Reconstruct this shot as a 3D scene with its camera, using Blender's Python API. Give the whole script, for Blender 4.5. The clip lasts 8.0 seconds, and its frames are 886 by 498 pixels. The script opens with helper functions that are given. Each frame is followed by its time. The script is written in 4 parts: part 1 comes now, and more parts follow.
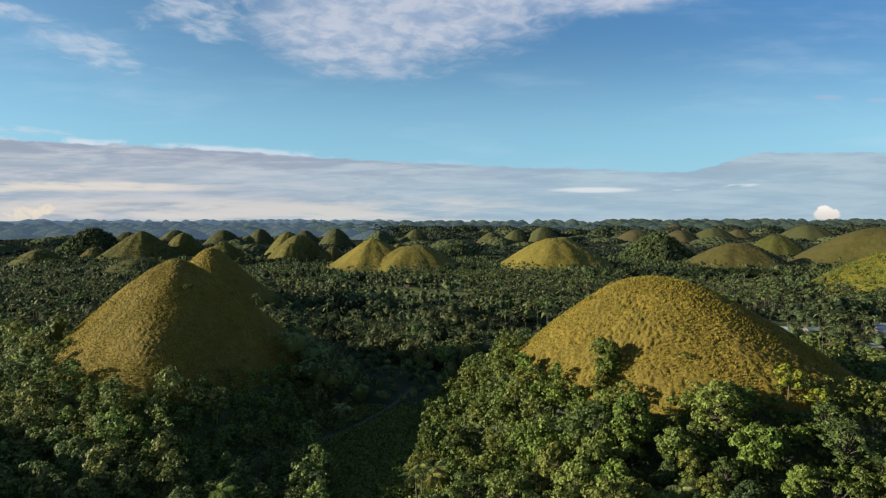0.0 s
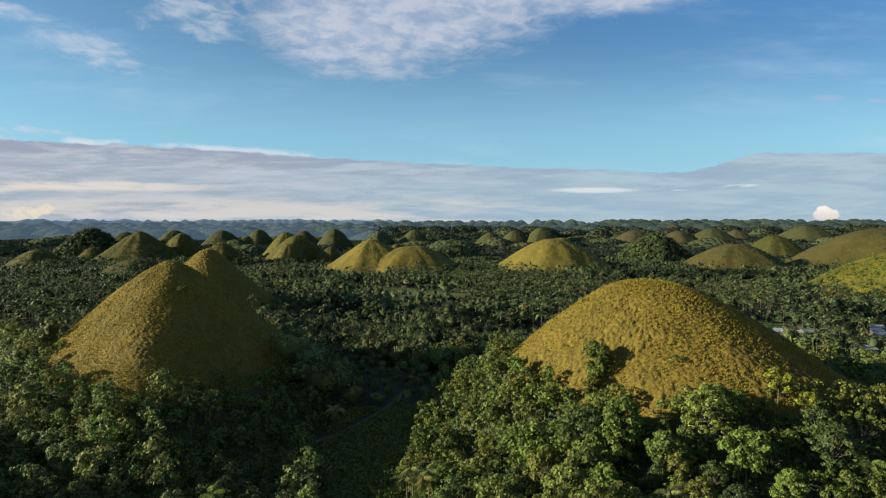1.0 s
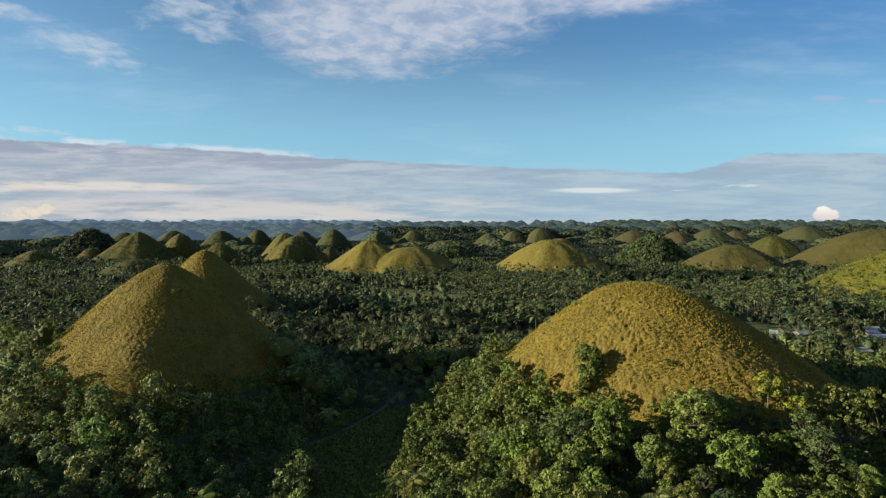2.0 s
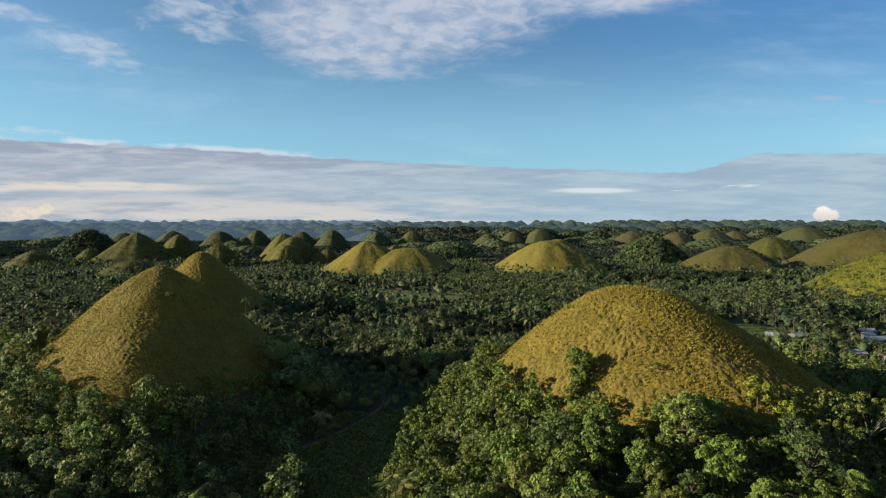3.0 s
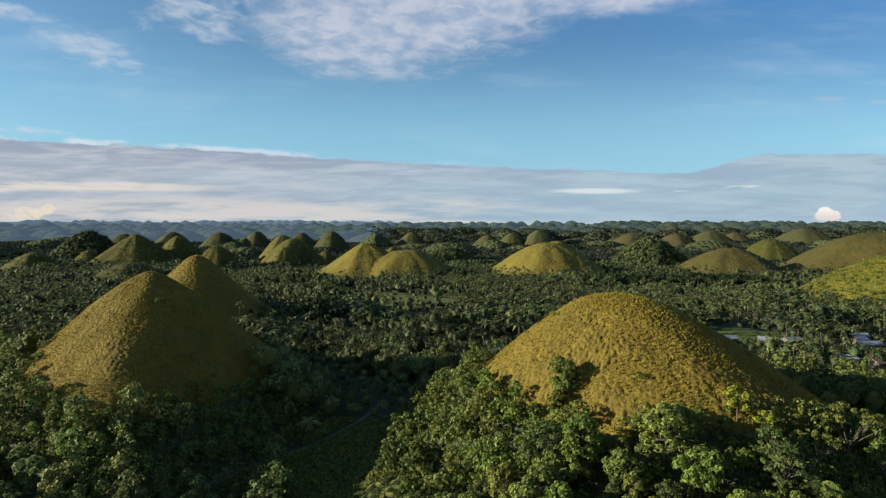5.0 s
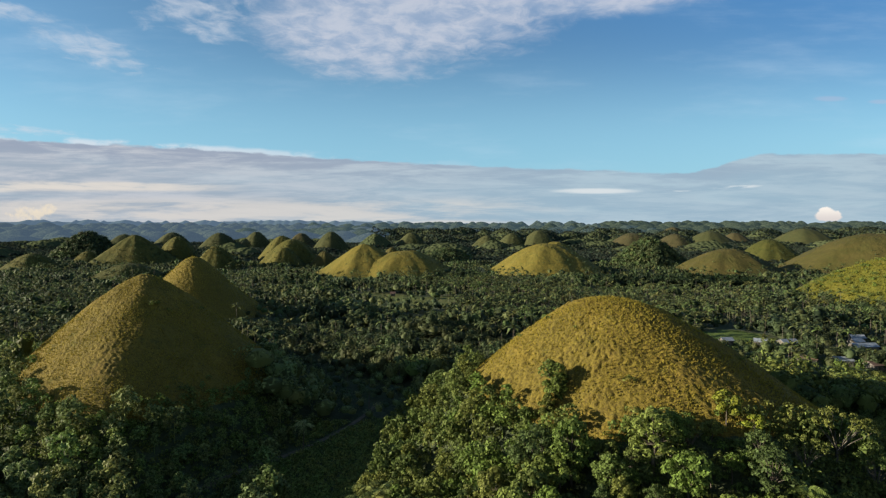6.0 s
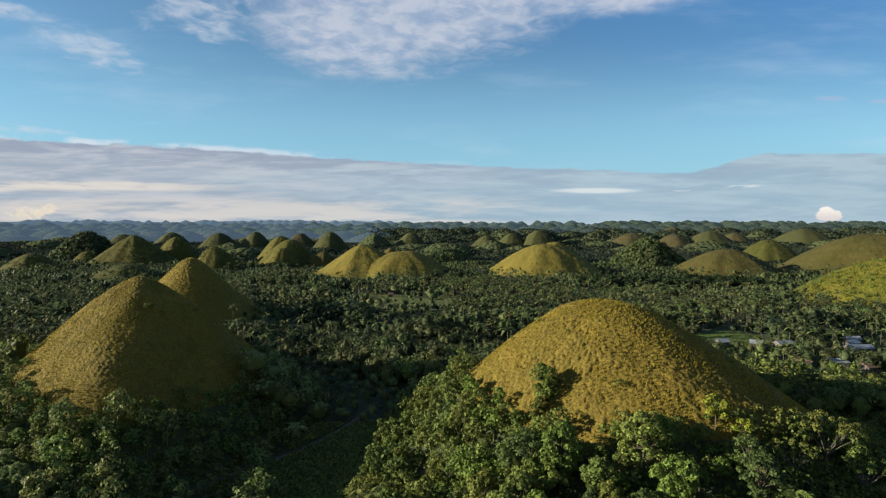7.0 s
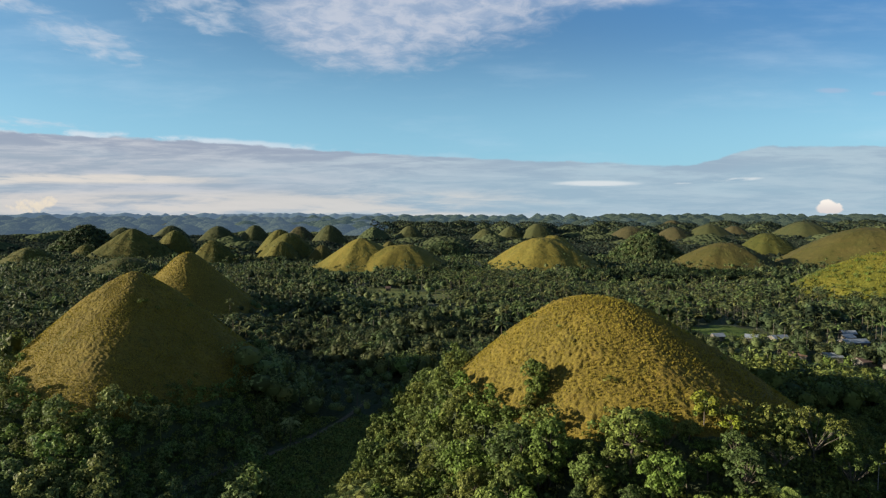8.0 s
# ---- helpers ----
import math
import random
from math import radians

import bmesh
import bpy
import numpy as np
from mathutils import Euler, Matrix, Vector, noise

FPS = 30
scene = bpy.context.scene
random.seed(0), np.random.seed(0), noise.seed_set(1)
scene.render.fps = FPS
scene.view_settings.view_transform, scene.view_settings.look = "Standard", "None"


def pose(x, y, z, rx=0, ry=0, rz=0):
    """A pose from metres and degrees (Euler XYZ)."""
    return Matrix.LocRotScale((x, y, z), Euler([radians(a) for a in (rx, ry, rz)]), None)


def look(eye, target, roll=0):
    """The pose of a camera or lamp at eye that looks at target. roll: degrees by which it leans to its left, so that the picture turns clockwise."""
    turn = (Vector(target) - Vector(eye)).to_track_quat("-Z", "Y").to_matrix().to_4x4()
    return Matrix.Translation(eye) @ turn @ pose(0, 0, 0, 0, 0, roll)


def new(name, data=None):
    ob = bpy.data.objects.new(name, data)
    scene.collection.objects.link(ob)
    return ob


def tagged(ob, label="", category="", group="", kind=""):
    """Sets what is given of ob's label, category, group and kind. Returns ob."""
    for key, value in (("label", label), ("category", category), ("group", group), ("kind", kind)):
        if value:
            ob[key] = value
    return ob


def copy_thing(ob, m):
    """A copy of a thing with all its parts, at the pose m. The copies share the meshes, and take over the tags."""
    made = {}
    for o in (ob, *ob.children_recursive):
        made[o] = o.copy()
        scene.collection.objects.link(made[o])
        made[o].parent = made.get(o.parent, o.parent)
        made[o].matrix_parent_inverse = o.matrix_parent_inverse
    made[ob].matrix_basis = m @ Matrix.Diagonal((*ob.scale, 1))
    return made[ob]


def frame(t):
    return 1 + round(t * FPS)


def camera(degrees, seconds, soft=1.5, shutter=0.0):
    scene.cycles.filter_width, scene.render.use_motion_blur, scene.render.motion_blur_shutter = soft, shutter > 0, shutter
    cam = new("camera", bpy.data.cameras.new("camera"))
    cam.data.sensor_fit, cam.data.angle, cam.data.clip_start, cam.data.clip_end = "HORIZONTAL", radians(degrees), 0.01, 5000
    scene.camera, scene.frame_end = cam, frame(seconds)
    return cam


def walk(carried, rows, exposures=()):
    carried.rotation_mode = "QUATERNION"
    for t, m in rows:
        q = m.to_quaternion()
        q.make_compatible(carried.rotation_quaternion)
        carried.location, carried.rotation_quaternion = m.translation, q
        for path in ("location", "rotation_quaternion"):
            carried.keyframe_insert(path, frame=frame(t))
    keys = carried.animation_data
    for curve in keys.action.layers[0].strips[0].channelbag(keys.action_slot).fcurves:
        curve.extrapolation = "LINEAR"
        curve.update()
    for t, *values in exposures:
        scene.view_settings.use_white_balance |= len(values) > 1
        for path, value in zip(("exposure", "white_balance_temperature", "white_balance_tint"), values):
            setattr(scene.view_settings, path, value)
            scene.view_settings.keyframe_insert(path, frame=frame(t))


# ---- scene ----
# ---- camera: a drone that slides to its right and climbs ----
cam = camera(75.0, 8.0, soft=1.26)
METRES, EYE, TILT, LEAN, TURN = 20.0, 64.0, -2.97, 0.0, 0.0
ROWS = [
    (0.0, 0.0, 0.0, 0.0, 0.0, 0.0, 0.0),
    (0.5, 0.0487, -0.0055, 0.0187, -0.027, 0.009, -0.02),
    (1.0, 0.0988, -0.0113, 0.0390, -0.054, 0.009, -0.04),
    (1.5, 0.1505, -0.0183, 0.0603, -0.063, 0.018, -0.05),
    (3.0, 0.3160, -0.0399, 0.1363, -0.072, 0.036, -0.06),
    (3.5, 0.3727, -0.0476, 0.1635, -0.009, 0.054, -0.06),
    (4.0, 0.4306, -0.0562, 0.1901, 0.018, 0.063, -0.08),
    (4.5, 0.4892, -0.0640, 0.2177, 0.036, 0.072, -0.10),
    (6.0, 0.6704, -0.0866, 0.2982, 0.108, 0.072, -0.12),
    (6.5, 0.7299, -0.0949, 0.3253, 0.126, 0.081, -0.12),
    (7.0, 0.7884, -0.1035, 0.3506, 0.135, 0.036, -0.13),
    (7.5, 0.8494, -0.1068, 0.3771, 0.153, -0.189, -0.12),
    (8.0, 0.9101, -0.1071, 0.4012, 0.162, -0.676, -0.12),
]
walk(cam, [(t, pose(0, 0, EYE, TILT, LEAN, TURN) @ pose(METRES * x, METRES * y, METRES * z, 90 + pitch, roll, yaw)) for t, x, y, z, yaw, pitch, roll in ROWS])

# ---- world and sun ----
SUN_EL, SUN_AZ = radians(13.5), radians(-94)  # azimuth from +y, positive towards +x
TO_SUN = Vector((math.sin(SUN_AZ) * math.cos(SUN_EL), math.cos(SUN_AZ) * math.cos(SUN_EL), math.sin(SUN_EL)))
sun = new("sun", bpy.data.lights.new("sun", "SUN"))
sun.data.energy, sun.data.angle, sun.data.color = 5.0, radians(0.6), (1.0, 0.88, 0.68)
sun.matrix_world = look(TO_SUN * 300, (0, 0, 0))


scene.view_settings.exposure = 1.33


class Nodes:
    """Short ways to make shader nodes."""

    def __init__(self, tree):
        self.t = tree
        tree.nodes.clear()

    def put(self, socket, value):
        if isinstance(value, bpy.types.NodeSocket):
            self.t.links.new(value, socket)
        elif value is not None:
            socket.default_value = value

    def node(self, kind, *values, **attrs):
        n = self.t.nodes.new(kind)
        for key, v in attrs.items():
            setattr(n, key, v)
        for s, v in zip(n.inputs, values):
            self.put(s, v)
        return n

    def math(self, op, a, b=0.0, c=0.0):
        return self.node("ShaderNodeMath", a, b, c, operation=op).outputs[0]

    def add(self, a, b): return self.math("ADD", a, b)
    def sub(self, a, b): return self.math("SUBTRACT", a, b)
    def mul(self, a, b): return self.math("MULTIPLY", a, b)

    def step(self, value, lo, hi, a=0.0, b=1.0):
        n = self.node("ShaderNodeMapRange", value, lo, hi, a, b)
        n.interpolation_type = "SMOOTHSTEP"
        return n.outputs[0]

    def noise(self, vector, scale, detail=4.0, rough=0.55, distort=0.0):
        n = self.node("ShaderNodeTexNoise")
        self.put(n.inputs["Vector"], vector)
        for key, v in (("Scale", scale), ("Detail", detail), ("Roughness", rough), ("Distortion", distort)):
            n.inputs[key].default_value = v
        return n.outputs["Fac"]

    def mix(self, fac, a, b, blend="MIX"):
        n = self.node("ShaderNodeMix", data_type="RGBA", blend_type=blend)
        for i, v in ((0, fac), (6, a), (7, b)):
            self.put(n.inputs[i], (*v, 1) if isinstance(v, tuple) and len(v) == 3 else v)
        return n.outputs[2]

    def ramp(self, fac, *stops):
        n = self.node("ShaderNodeValToRGB", fac)
        e = n.color_ramp.elements
        while len(e) < len(stops):
            e.new(0.5)
        for item, (p, c) in zip(e, stops):
            item.position, item.color = p, (*c, 1)
        return n.outputs[0]

    def scaled(self, vector, x, y, z):
        return self.node("ShaderNodeMapping", vector, (0, 0, 0), (0, 0, 0), (x, y, z)).outputs[0]


world = bpy.data.worlds.new("sky")
scene.world = world
world.use_nodes = True
N = Nodes(world.node_tree)
sky = N.node("ShaderNodeTexSky", sky_type="NISHITA", sun_disc=False, sun_elevation=SUN_EL, sun_rotation=SUN_AZ, altitude=300, air_density=1.0, dust_density=0.4, ozone_density=2.0)
way = N.node("ShaderNodeTexCoord").outputs["Generated"]
xyz = N.node("ShaderNodeSeparateXYZ", way).outputs
ahead = N.math("MAXIMUM", xyz[1], 0.02)
U, V = N.math("DIVIDE", xyz[0], ahead), N.math("DIVIDE", xyz[2], ahead)
front = N.step(xyz[1], 0.05, 0.3)
flat = N.node("ShaderNodeCombineXYZ", U, V, 0.0).outputs[0]
# the noise of a cloud sheet, seen at a low angle, is drawn out sideways
sheet = N.node("ShaderNodeCombineXYZ", N.math("DIVIDE", U, N.add(N.math("ABSOLUTE", V), 0.12)), N.math("DIVIDE", 1.0, N.add(N.math("ABSOLUTE", V), 0.12)), 0.0).outputs[0]
n_fine = N.noise(N.scaled(sheet, 1.0, 1.0, 1.0), 9.0, 8.0, 0.62, 0.4)
n_edge = N.noise(N.scaled(flat, 1.0, 2.2, 1.0), 7.0, 6.0, 0.6)
n_deck = N.noise(N.scaled(flat, 1.0, 9.0, 1.0), 5.0, 8.0, 0.66, 0.3)
n_band = N.noise(N.scaled(flat, 1.0, 7.0, 1.0), 3.0, 6.0, 0.6)


def blob(u, v, a, b, turn=0.0):
    """1 in the middle of an ellipse of the sky, 0 on its rim, below 0 outside."""
    c, s = math.cos(turn), math.sin(turn)
    du, dv = N.sub(U, u), N.sub(V, v)
    p = N.add(N.mul(du, c / a), N.mul(dv, s / a))
    q = N.add(N.mul(du, -s / b), N.mul(dv, c / b))
    return N.sub(1.0, N.add(N.mul(p, p), N.mul(q, q)))


def cloud(shape, grain, lo, hi, amount=0.6):
    return N.step(N.add(shape, N.mul(N.sub(grain, 0.5), amount * 4)), lo, hi)


sky_colour = N.mix(N.step(xyz[1], -0.1, 0.3, 0.25, 1.0), sky.outputs[0], (0.88, 1.18, 1.30), "MULTIPLY")
# paler towards the horizon ahead, deeper above
sky_colour = N.mix(N.mul(N.mul(N.step(V, 0.33, 0.06), 0.66), front), sky_colour, (2.75, 5.5, 7.4))
sky_colour = N.mix(N.mul(N.mul(N.step(V, 0.14, 0.42), N.step(U, -0.5, 0.7)), N.mul(front, 0.62)), sky_colour, (0.55, 2.1, 5.0))
# unseen broken high cloud, added over and behind the camera as fill light
high = N.mul(N.mul(N.step(N.noise(way, 3.0, 5.0, 0.6), 0.42, 0.62), 0.24), N.mul(N.step(xyz[1], 0.35, -0.1), N.step(xyz[2], 0.02, 0.2)))
sky_colour = N.mix(high, sky_colour, (7.4, 7.6, 8.2))
big = N.math("MAXIMUM", blob(-0.03, 0.375, 0.30, 0.125, 0.13), blob(-0.17, 0.32, 0.19, 0.085, -0.2))
big = N.math("MAXIMUM", big, blob(0.38, 0.410, 0.36, 0.055, 0.17))
m_big = N.mul(cloud(big, N.add(N.mul(n_fine, 0.5), N.mul(n_edge, 0.5)), -0.15, 1.0, 0.5), 0.82)
wisp = N.math("MAXIMUM", blob(-0.60, 0.29, 0.14, 0.034, -0.28), N.math("MAXIMUM", blob(-0.43, 0.365, 0.13, 0.05, 0.0), blob(-0.40, 0.325, 0.075, 0.032, -0.3)))
wisp = N.math("MAXIMUM", wisp, N.math("MAXIMUM", blob(-0.75, 0.355, 0.10, 0.02, -0.2), blob(-0.715, 0.152, 0.10, 0.010, -0.06)))
m_wisp = N.mul(cloud(wisp, N.add(N.mul(n_fine, 0.7), N.mul(n_edge, 0.3)), 0.1, 1.9, 1.1), 0.74)
veil = N.mul(N.step(N.noise(N.scaled(flat, 1.0, 5.0, 1.0), 2.4, 6.0, 0.6), 0.48, 0.8), 0.22)
# the grey deck low over the horizon, whose upper edge sinks towards the middle and rises again
edge = N.sub(0.0945, N.add(N.mul(N.math("MINIMUM", U, 0.0), 0.0585), N.mul(N.math("MAXIMUM", U, 0.0), 0.03)))
edge = N.add(edge, N.mul(N.add(0.031, N.mul(N.math("MAXIMUM", N.sub(U, 0.45), 0.0), 0.045)), N.step(U, 0.40, 0.56)))
edge = N.add(edge, N.add(N.mul(N.sub(n_band, 0.5), 0.016), N.mul(N.sub(N.noise(N.scaled(flat, 1.0, 3.0, 1.0), 26.0, 5.0, 0.6), 0.5), 0.010)))
under = N.sub(edge, V)
m_deck = N.mul(N.step(under, -0.002, 0.003), N.step(n_band, 0.2, 0.55, 0.82, 0.97))
m_rim = N.mul(N.mul(N.step(under, -0.011, -0.002), N.step(under, 0.003, -0.001)), N.mul(N.step(U, 0.2, -0.5), N.step(n_edge, 0.44, 0.56)))
# cream streaks under the deck
low_left = N.mul(N.step(N.sub(0.068, N.math("ABSOLUTE", N.mul(N.sub(V, 0.056), 3.0))), 0.03, 0.062), N.step(N.add(U, N.mul(n_edge, 0.2)), -0.25, -0.50))
low_all = N.mul(N.step(V, 0.045, 0.022), N.step(U, 0.30, -0.05))
m_cream = N.mul(N.math("MAXIMUM", low_left, low_all), N.step(N.add(N.mul(n_band, 0.5), N.mul(n_deck, 0.5)), 0.42, 0.56))
m_streak = N.mul(N.math("MAXIMUM", N.step(blob(0.26, 0.050, 0.09, 0.006), 0.0, 0.9), N.math("MAXIMUM", N.step(blob(0.50, 0.057, 0.055, 0.004, 0.06), 0.0, 0.9), N.step(blob(0.41, 0.051, 0.02, 0.003), 0.0, 0.9))), N.step(n_deck, 0.38, 0.56))
puff = N.math("MAXIMUM", blob(0.664, 0.008, 0.027, 0.011), blob(0.660, 0.015, 0.014, 0.010))
m_puff = cloud(puff, N.noise(flat, 70.0, 5.0, 0.6), 0.0, 0.5, 0.4)
low_puff = N.math("MAXIMUM", blob(-0.715, 0.008, 0.045, 0.014), blob(-0.69, 0.016, 0.022, 0.012))
m_low = N.mul(cloud(low_puff, N.noise(flat, 70.0, 5.0, 0.6), 0.1, 1.2, 0.9), 0.75)
m_pink = N.mul(N.math("MAXIMUM", N.step(blob(0.66, 0.208, 0.035, 0.006), 0.0, 1.0), N.step(blob(0.745, 0.203, 0.025, 0.005), 0.0, 1.0)), 0.35)

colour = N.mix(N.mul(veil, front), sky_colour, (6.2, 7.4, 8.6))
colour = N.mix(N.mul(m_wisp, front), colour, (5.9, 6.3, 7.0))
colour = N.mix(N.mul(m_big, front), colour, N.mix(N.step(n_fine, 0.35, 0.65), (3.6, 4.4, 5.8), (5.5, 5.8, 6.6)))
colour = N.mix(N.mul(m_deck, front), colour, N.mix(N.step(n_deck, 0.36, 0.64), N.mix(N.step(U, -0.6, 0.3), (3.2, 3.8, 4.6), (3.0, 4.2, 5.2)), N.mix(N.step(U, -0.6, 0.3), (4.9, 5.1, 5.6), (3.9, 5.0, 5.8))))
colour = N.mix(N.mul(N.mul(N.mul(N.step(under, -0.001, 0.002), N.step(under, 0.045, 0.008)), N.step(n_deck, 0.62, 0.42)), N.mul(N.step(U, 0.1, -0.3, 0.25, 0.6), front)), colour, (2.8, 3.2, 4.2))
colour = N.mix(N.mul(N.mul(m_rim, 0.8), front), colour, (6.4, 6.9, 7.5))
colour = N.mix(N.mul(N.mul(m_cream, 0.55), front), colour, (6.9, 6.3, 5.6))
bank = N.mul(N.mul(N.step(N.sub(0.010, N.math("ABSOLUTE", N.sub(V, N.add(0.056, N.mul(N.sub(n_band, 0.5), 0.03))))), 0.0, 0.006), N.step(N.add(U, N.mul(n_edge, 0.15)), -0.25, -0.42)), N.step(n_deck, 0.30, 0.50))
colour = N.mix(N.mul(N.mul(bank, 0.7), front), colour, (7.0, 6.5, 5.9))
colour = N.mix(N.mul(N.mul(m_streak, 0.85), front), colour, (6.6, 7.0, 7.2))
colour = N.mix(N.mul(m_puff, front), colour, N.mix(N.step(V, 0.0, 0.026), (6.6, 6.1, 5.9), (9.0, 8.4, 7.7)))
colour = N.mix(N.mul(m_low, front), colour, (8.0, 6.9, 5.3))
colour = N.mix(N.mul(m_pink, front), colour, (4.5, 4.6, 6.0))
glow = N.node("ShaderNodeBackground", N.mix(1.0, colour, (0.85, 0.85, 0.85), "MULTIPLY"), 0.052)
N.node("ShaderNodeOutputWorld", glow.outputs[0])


# ---- materials ----
def material(name):
    m = bpy.data.materials.new(name)
    m.use_nodes = True
    return m, Nodes(m.node_tree)


def finish(N, colour, rough=0.8, bump=None, depth=0.3, translucent=0.0, metal=0.0, spec=0.3, haze_glow=None):
    p = N.node("ShaderNodeBsdfPrincipled")
    N.put(p.inputs["Base Color"], colour)
    if haze_glow:  # haze put in as glow, only for the far hills and ridge
        p.inputs["Emission Color"].default_value, p.inputs["Emission Strength"].default_value = (*haze_glow, 1), 1.0
    N.put(p.inputs["Roughness"], rough)
    p.inputs["Metallic"].default_value, p.inputs["Specular IOR Level"].default_value = metal, spec
    if bump is not None:
        b = N.node("ShaderNodeBump")
        N.put(b.inputs["Height"], bump)
        b.inputs["Strength"].default_value, b.inputs["Distance"].default_value = 1.0, depth
        N.put(p.inputs["Normal"], b.outputs[0])
    out = p.outputs[0]
    if translucent:
        tr = N.node("ShaderNodeBsdfTranslucent", colour)
        mx = N.node("ShaderNodeMixShader", translucent, p.outputs[0], tr.outputs[0])
        out = mx.outputs[0]
    N.node("ShaderNodeOutputMaterial", out)


def place(N):
    return N.node("ShaderNodeNewGeometry").outputs["Position"]


def leaf_material(name, dark, middle, light, single, spec=0.1):
    """Leaves: each leaf differs a little; each tree differs by its object (single) or by its own tint value (woods)."""
    m, N = material(name)
    island = N.node("ShaderNodeNewGeometry").outputs["Random Per Island"]
    if single:
        tree = N.node("ShaderNodeObjectInfo").outputs["Random"]
    else:
        tree = N.node("ShaderNodeAttribute", attribute_name="tint").outputs["Fac"]
    olive = (middle[0] * 1.36, middle[1] * 1.08, middle[2] * 0.95)
    fresh = (middle[0] * 1.08, middle[1] * 1.20, middle[2] * 0.90)
    colour = N.ramp(tree, (0.0, dark), (0.28, middle), (0.45, olive), (0.62, middle), (0.8, fresh), (1.0, light))
    shade = N.step(island, 0.0, 1.0, 0.45, 1.5)
    colour = N.mix(1.0, colour, N.node("ShaderNodeCombineColor", shade, shade, shade).outputs[0], "MULTIPLY")
    finish(N, colour, 0.6, translucent=0.30, spec=spec)
    return m


GREEN = ((0.042, 0.066, 0.026), (0.093, 0.128, 0.034), (0.150, 0.182, 0.045))
WOODS = ((0.022, 0.037, 0.021), (0.054, 0.078, 0.034), (0.122, 0.150, 0.056))
SLOPES = ((0.020, 0.034, 0.020), (0.046, 0.065, 0.029), (0.118, 0.138, 0.055))
LEAF = leaf_material("leaf", *GREEN, True)
LEAF_WOODS = leaf_material("leaf_woods", *GREEN, False)
LEAF_MIDDLE = leaf_material("leaf_middle", *SLOPES, False)
LEAF_VALLEY = leaf_material("leaf_valley", *WOODS, False)
# far crowns: haze blue and the crowns' own shade put into the colour
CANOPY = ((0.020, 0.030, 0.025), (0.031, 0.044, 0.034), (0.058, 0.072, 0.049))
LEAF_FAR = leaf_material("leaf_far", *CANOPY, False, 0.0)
# valley leaves with the blue cast of shade put into their colour
SHADE_BLUE = ((0.050, 0.080, 0.040), (0.112, 0.152, 0.054), (0.200, 0.240, 0.074))
LEAF_SHADE_BLUE = leaf_material("leaf_shade_blue", *SHADE_BLUE, True)
LEAF_VALE = leaf_material("leaf_vale", *SHADE_BLUE, False)
# creeper leaves lightened in place of fill light in the deep hollow
LEAF_CREEPER = leaf_material("leaf_creeper", (0.070, 0.110, 0.036), (0.135, 0.185, 0.052), (0.230, 0.280, 0.075), False)
LEAF_YELLOW = leaf_material("leaf_yellow", (0.095, 0.115, 0.018), (0.145, 0.165, 0.022), (0.200, 0.212, 0.032), True)
LEAF_DARK = leaf_material("leaf_dark", (0.030, 0.050, 0.013), (0.058, 0.084, 0.020), (0.105, 0.130, 0.031), True)
# almost black leaves: a shadow put into the colour of the valley belt
LEAF_BELT_SHADE = leaf_material("leaf_belt_shade", (0.009, 0.018, 0.008), (0.015, 0.027, 0.011), (0.028, 0.041, 0.016), False)
PALM = leaf_material("palm_leaf", (0.060, 0.085, 0.028), (0.125, 0.155, 0.048), (0.210, 0.230, 0.090), True)
PALM_WOODS = leaf_material("palm_leaf_woods", (0.032, 0.050, 0.022), (0.074, 0.097, 0.038), (0.165, 0.186, 0.072), False)


def bark_material(name, dark, light):
    m, N = material(name)
    g = N.noise(N.scaled(place(N), 6.0, 6.0, 1.2), 1.5, 5.0)
    finish(N, N.ramp(g, (0.3, dark), (0.7, light)), 0.9, g, 0.05)
    return m


def ground_material():
    m, N = material("undergrowth")
    big, small = N.noise(place(N), 0.02, 5.0), N.noise(place(N), 0.6, 6.0, 0.7)
    c = N.mix(N.step(big, 0.350, 0.650), (0.026, 0.039, 0.018), (0.044, 0.060, 0.025))
    finish(N, N.mix(N.step(small, 0.350, 0.700), c, (0.056, 0.070, 0.029)), 0.900, small, 1.2)
    return m


def grass_material(name, dry, ripe, lush, earth):
    """Rough cogon grass: patches some metres wide, tufts about a metre wide, bare earth here and there."""
    m, N = material(name)
    p = place(N)
    big, mid, tuft, blade = N.noise(p, 0.035, 4.0, 0.6), N.noise(p, 0.16, 5.0, 0.6), N.noise(p, 1.35, 6.0, 0.75), N.noise(p, 4.5, 4.0, 0.7)
    c = N.mix(N.step(big, 0.35, 0.65), ripe, dry)
    c = N.mix(N.step(mid, 0.52, 0.75), c, lush)
    c = N.mix(N.mul(N.step(N.noise(p, 0.09, 5.0, 0.7), 0.55, 0.72), 0.5), c, tuple(v * k for v, k in zip(dry, (0.92, 0.84, 1.1))))
    c = N.mix(N.mul(N.step(tuft, 0.54, 0.36), 0.6), c, earth)
    tone = N.mul(N.step(blade, 0.25, 0.75, 0.6, 1.4), N.step(N.noise(p, 0.33, 5.0, 0.7), 0.3, 0.7, 0.86, 1.14))
    c = N.mix(1.0, c, N.node("ShaderNodeCombineColor", tone, tone, tone).outputs[0], "MULTIPLY")
    finish(N, c, 0.85, N.add(tuft, N.mul(blade, 0.35)), 0.4, spec=0.1)
    return m


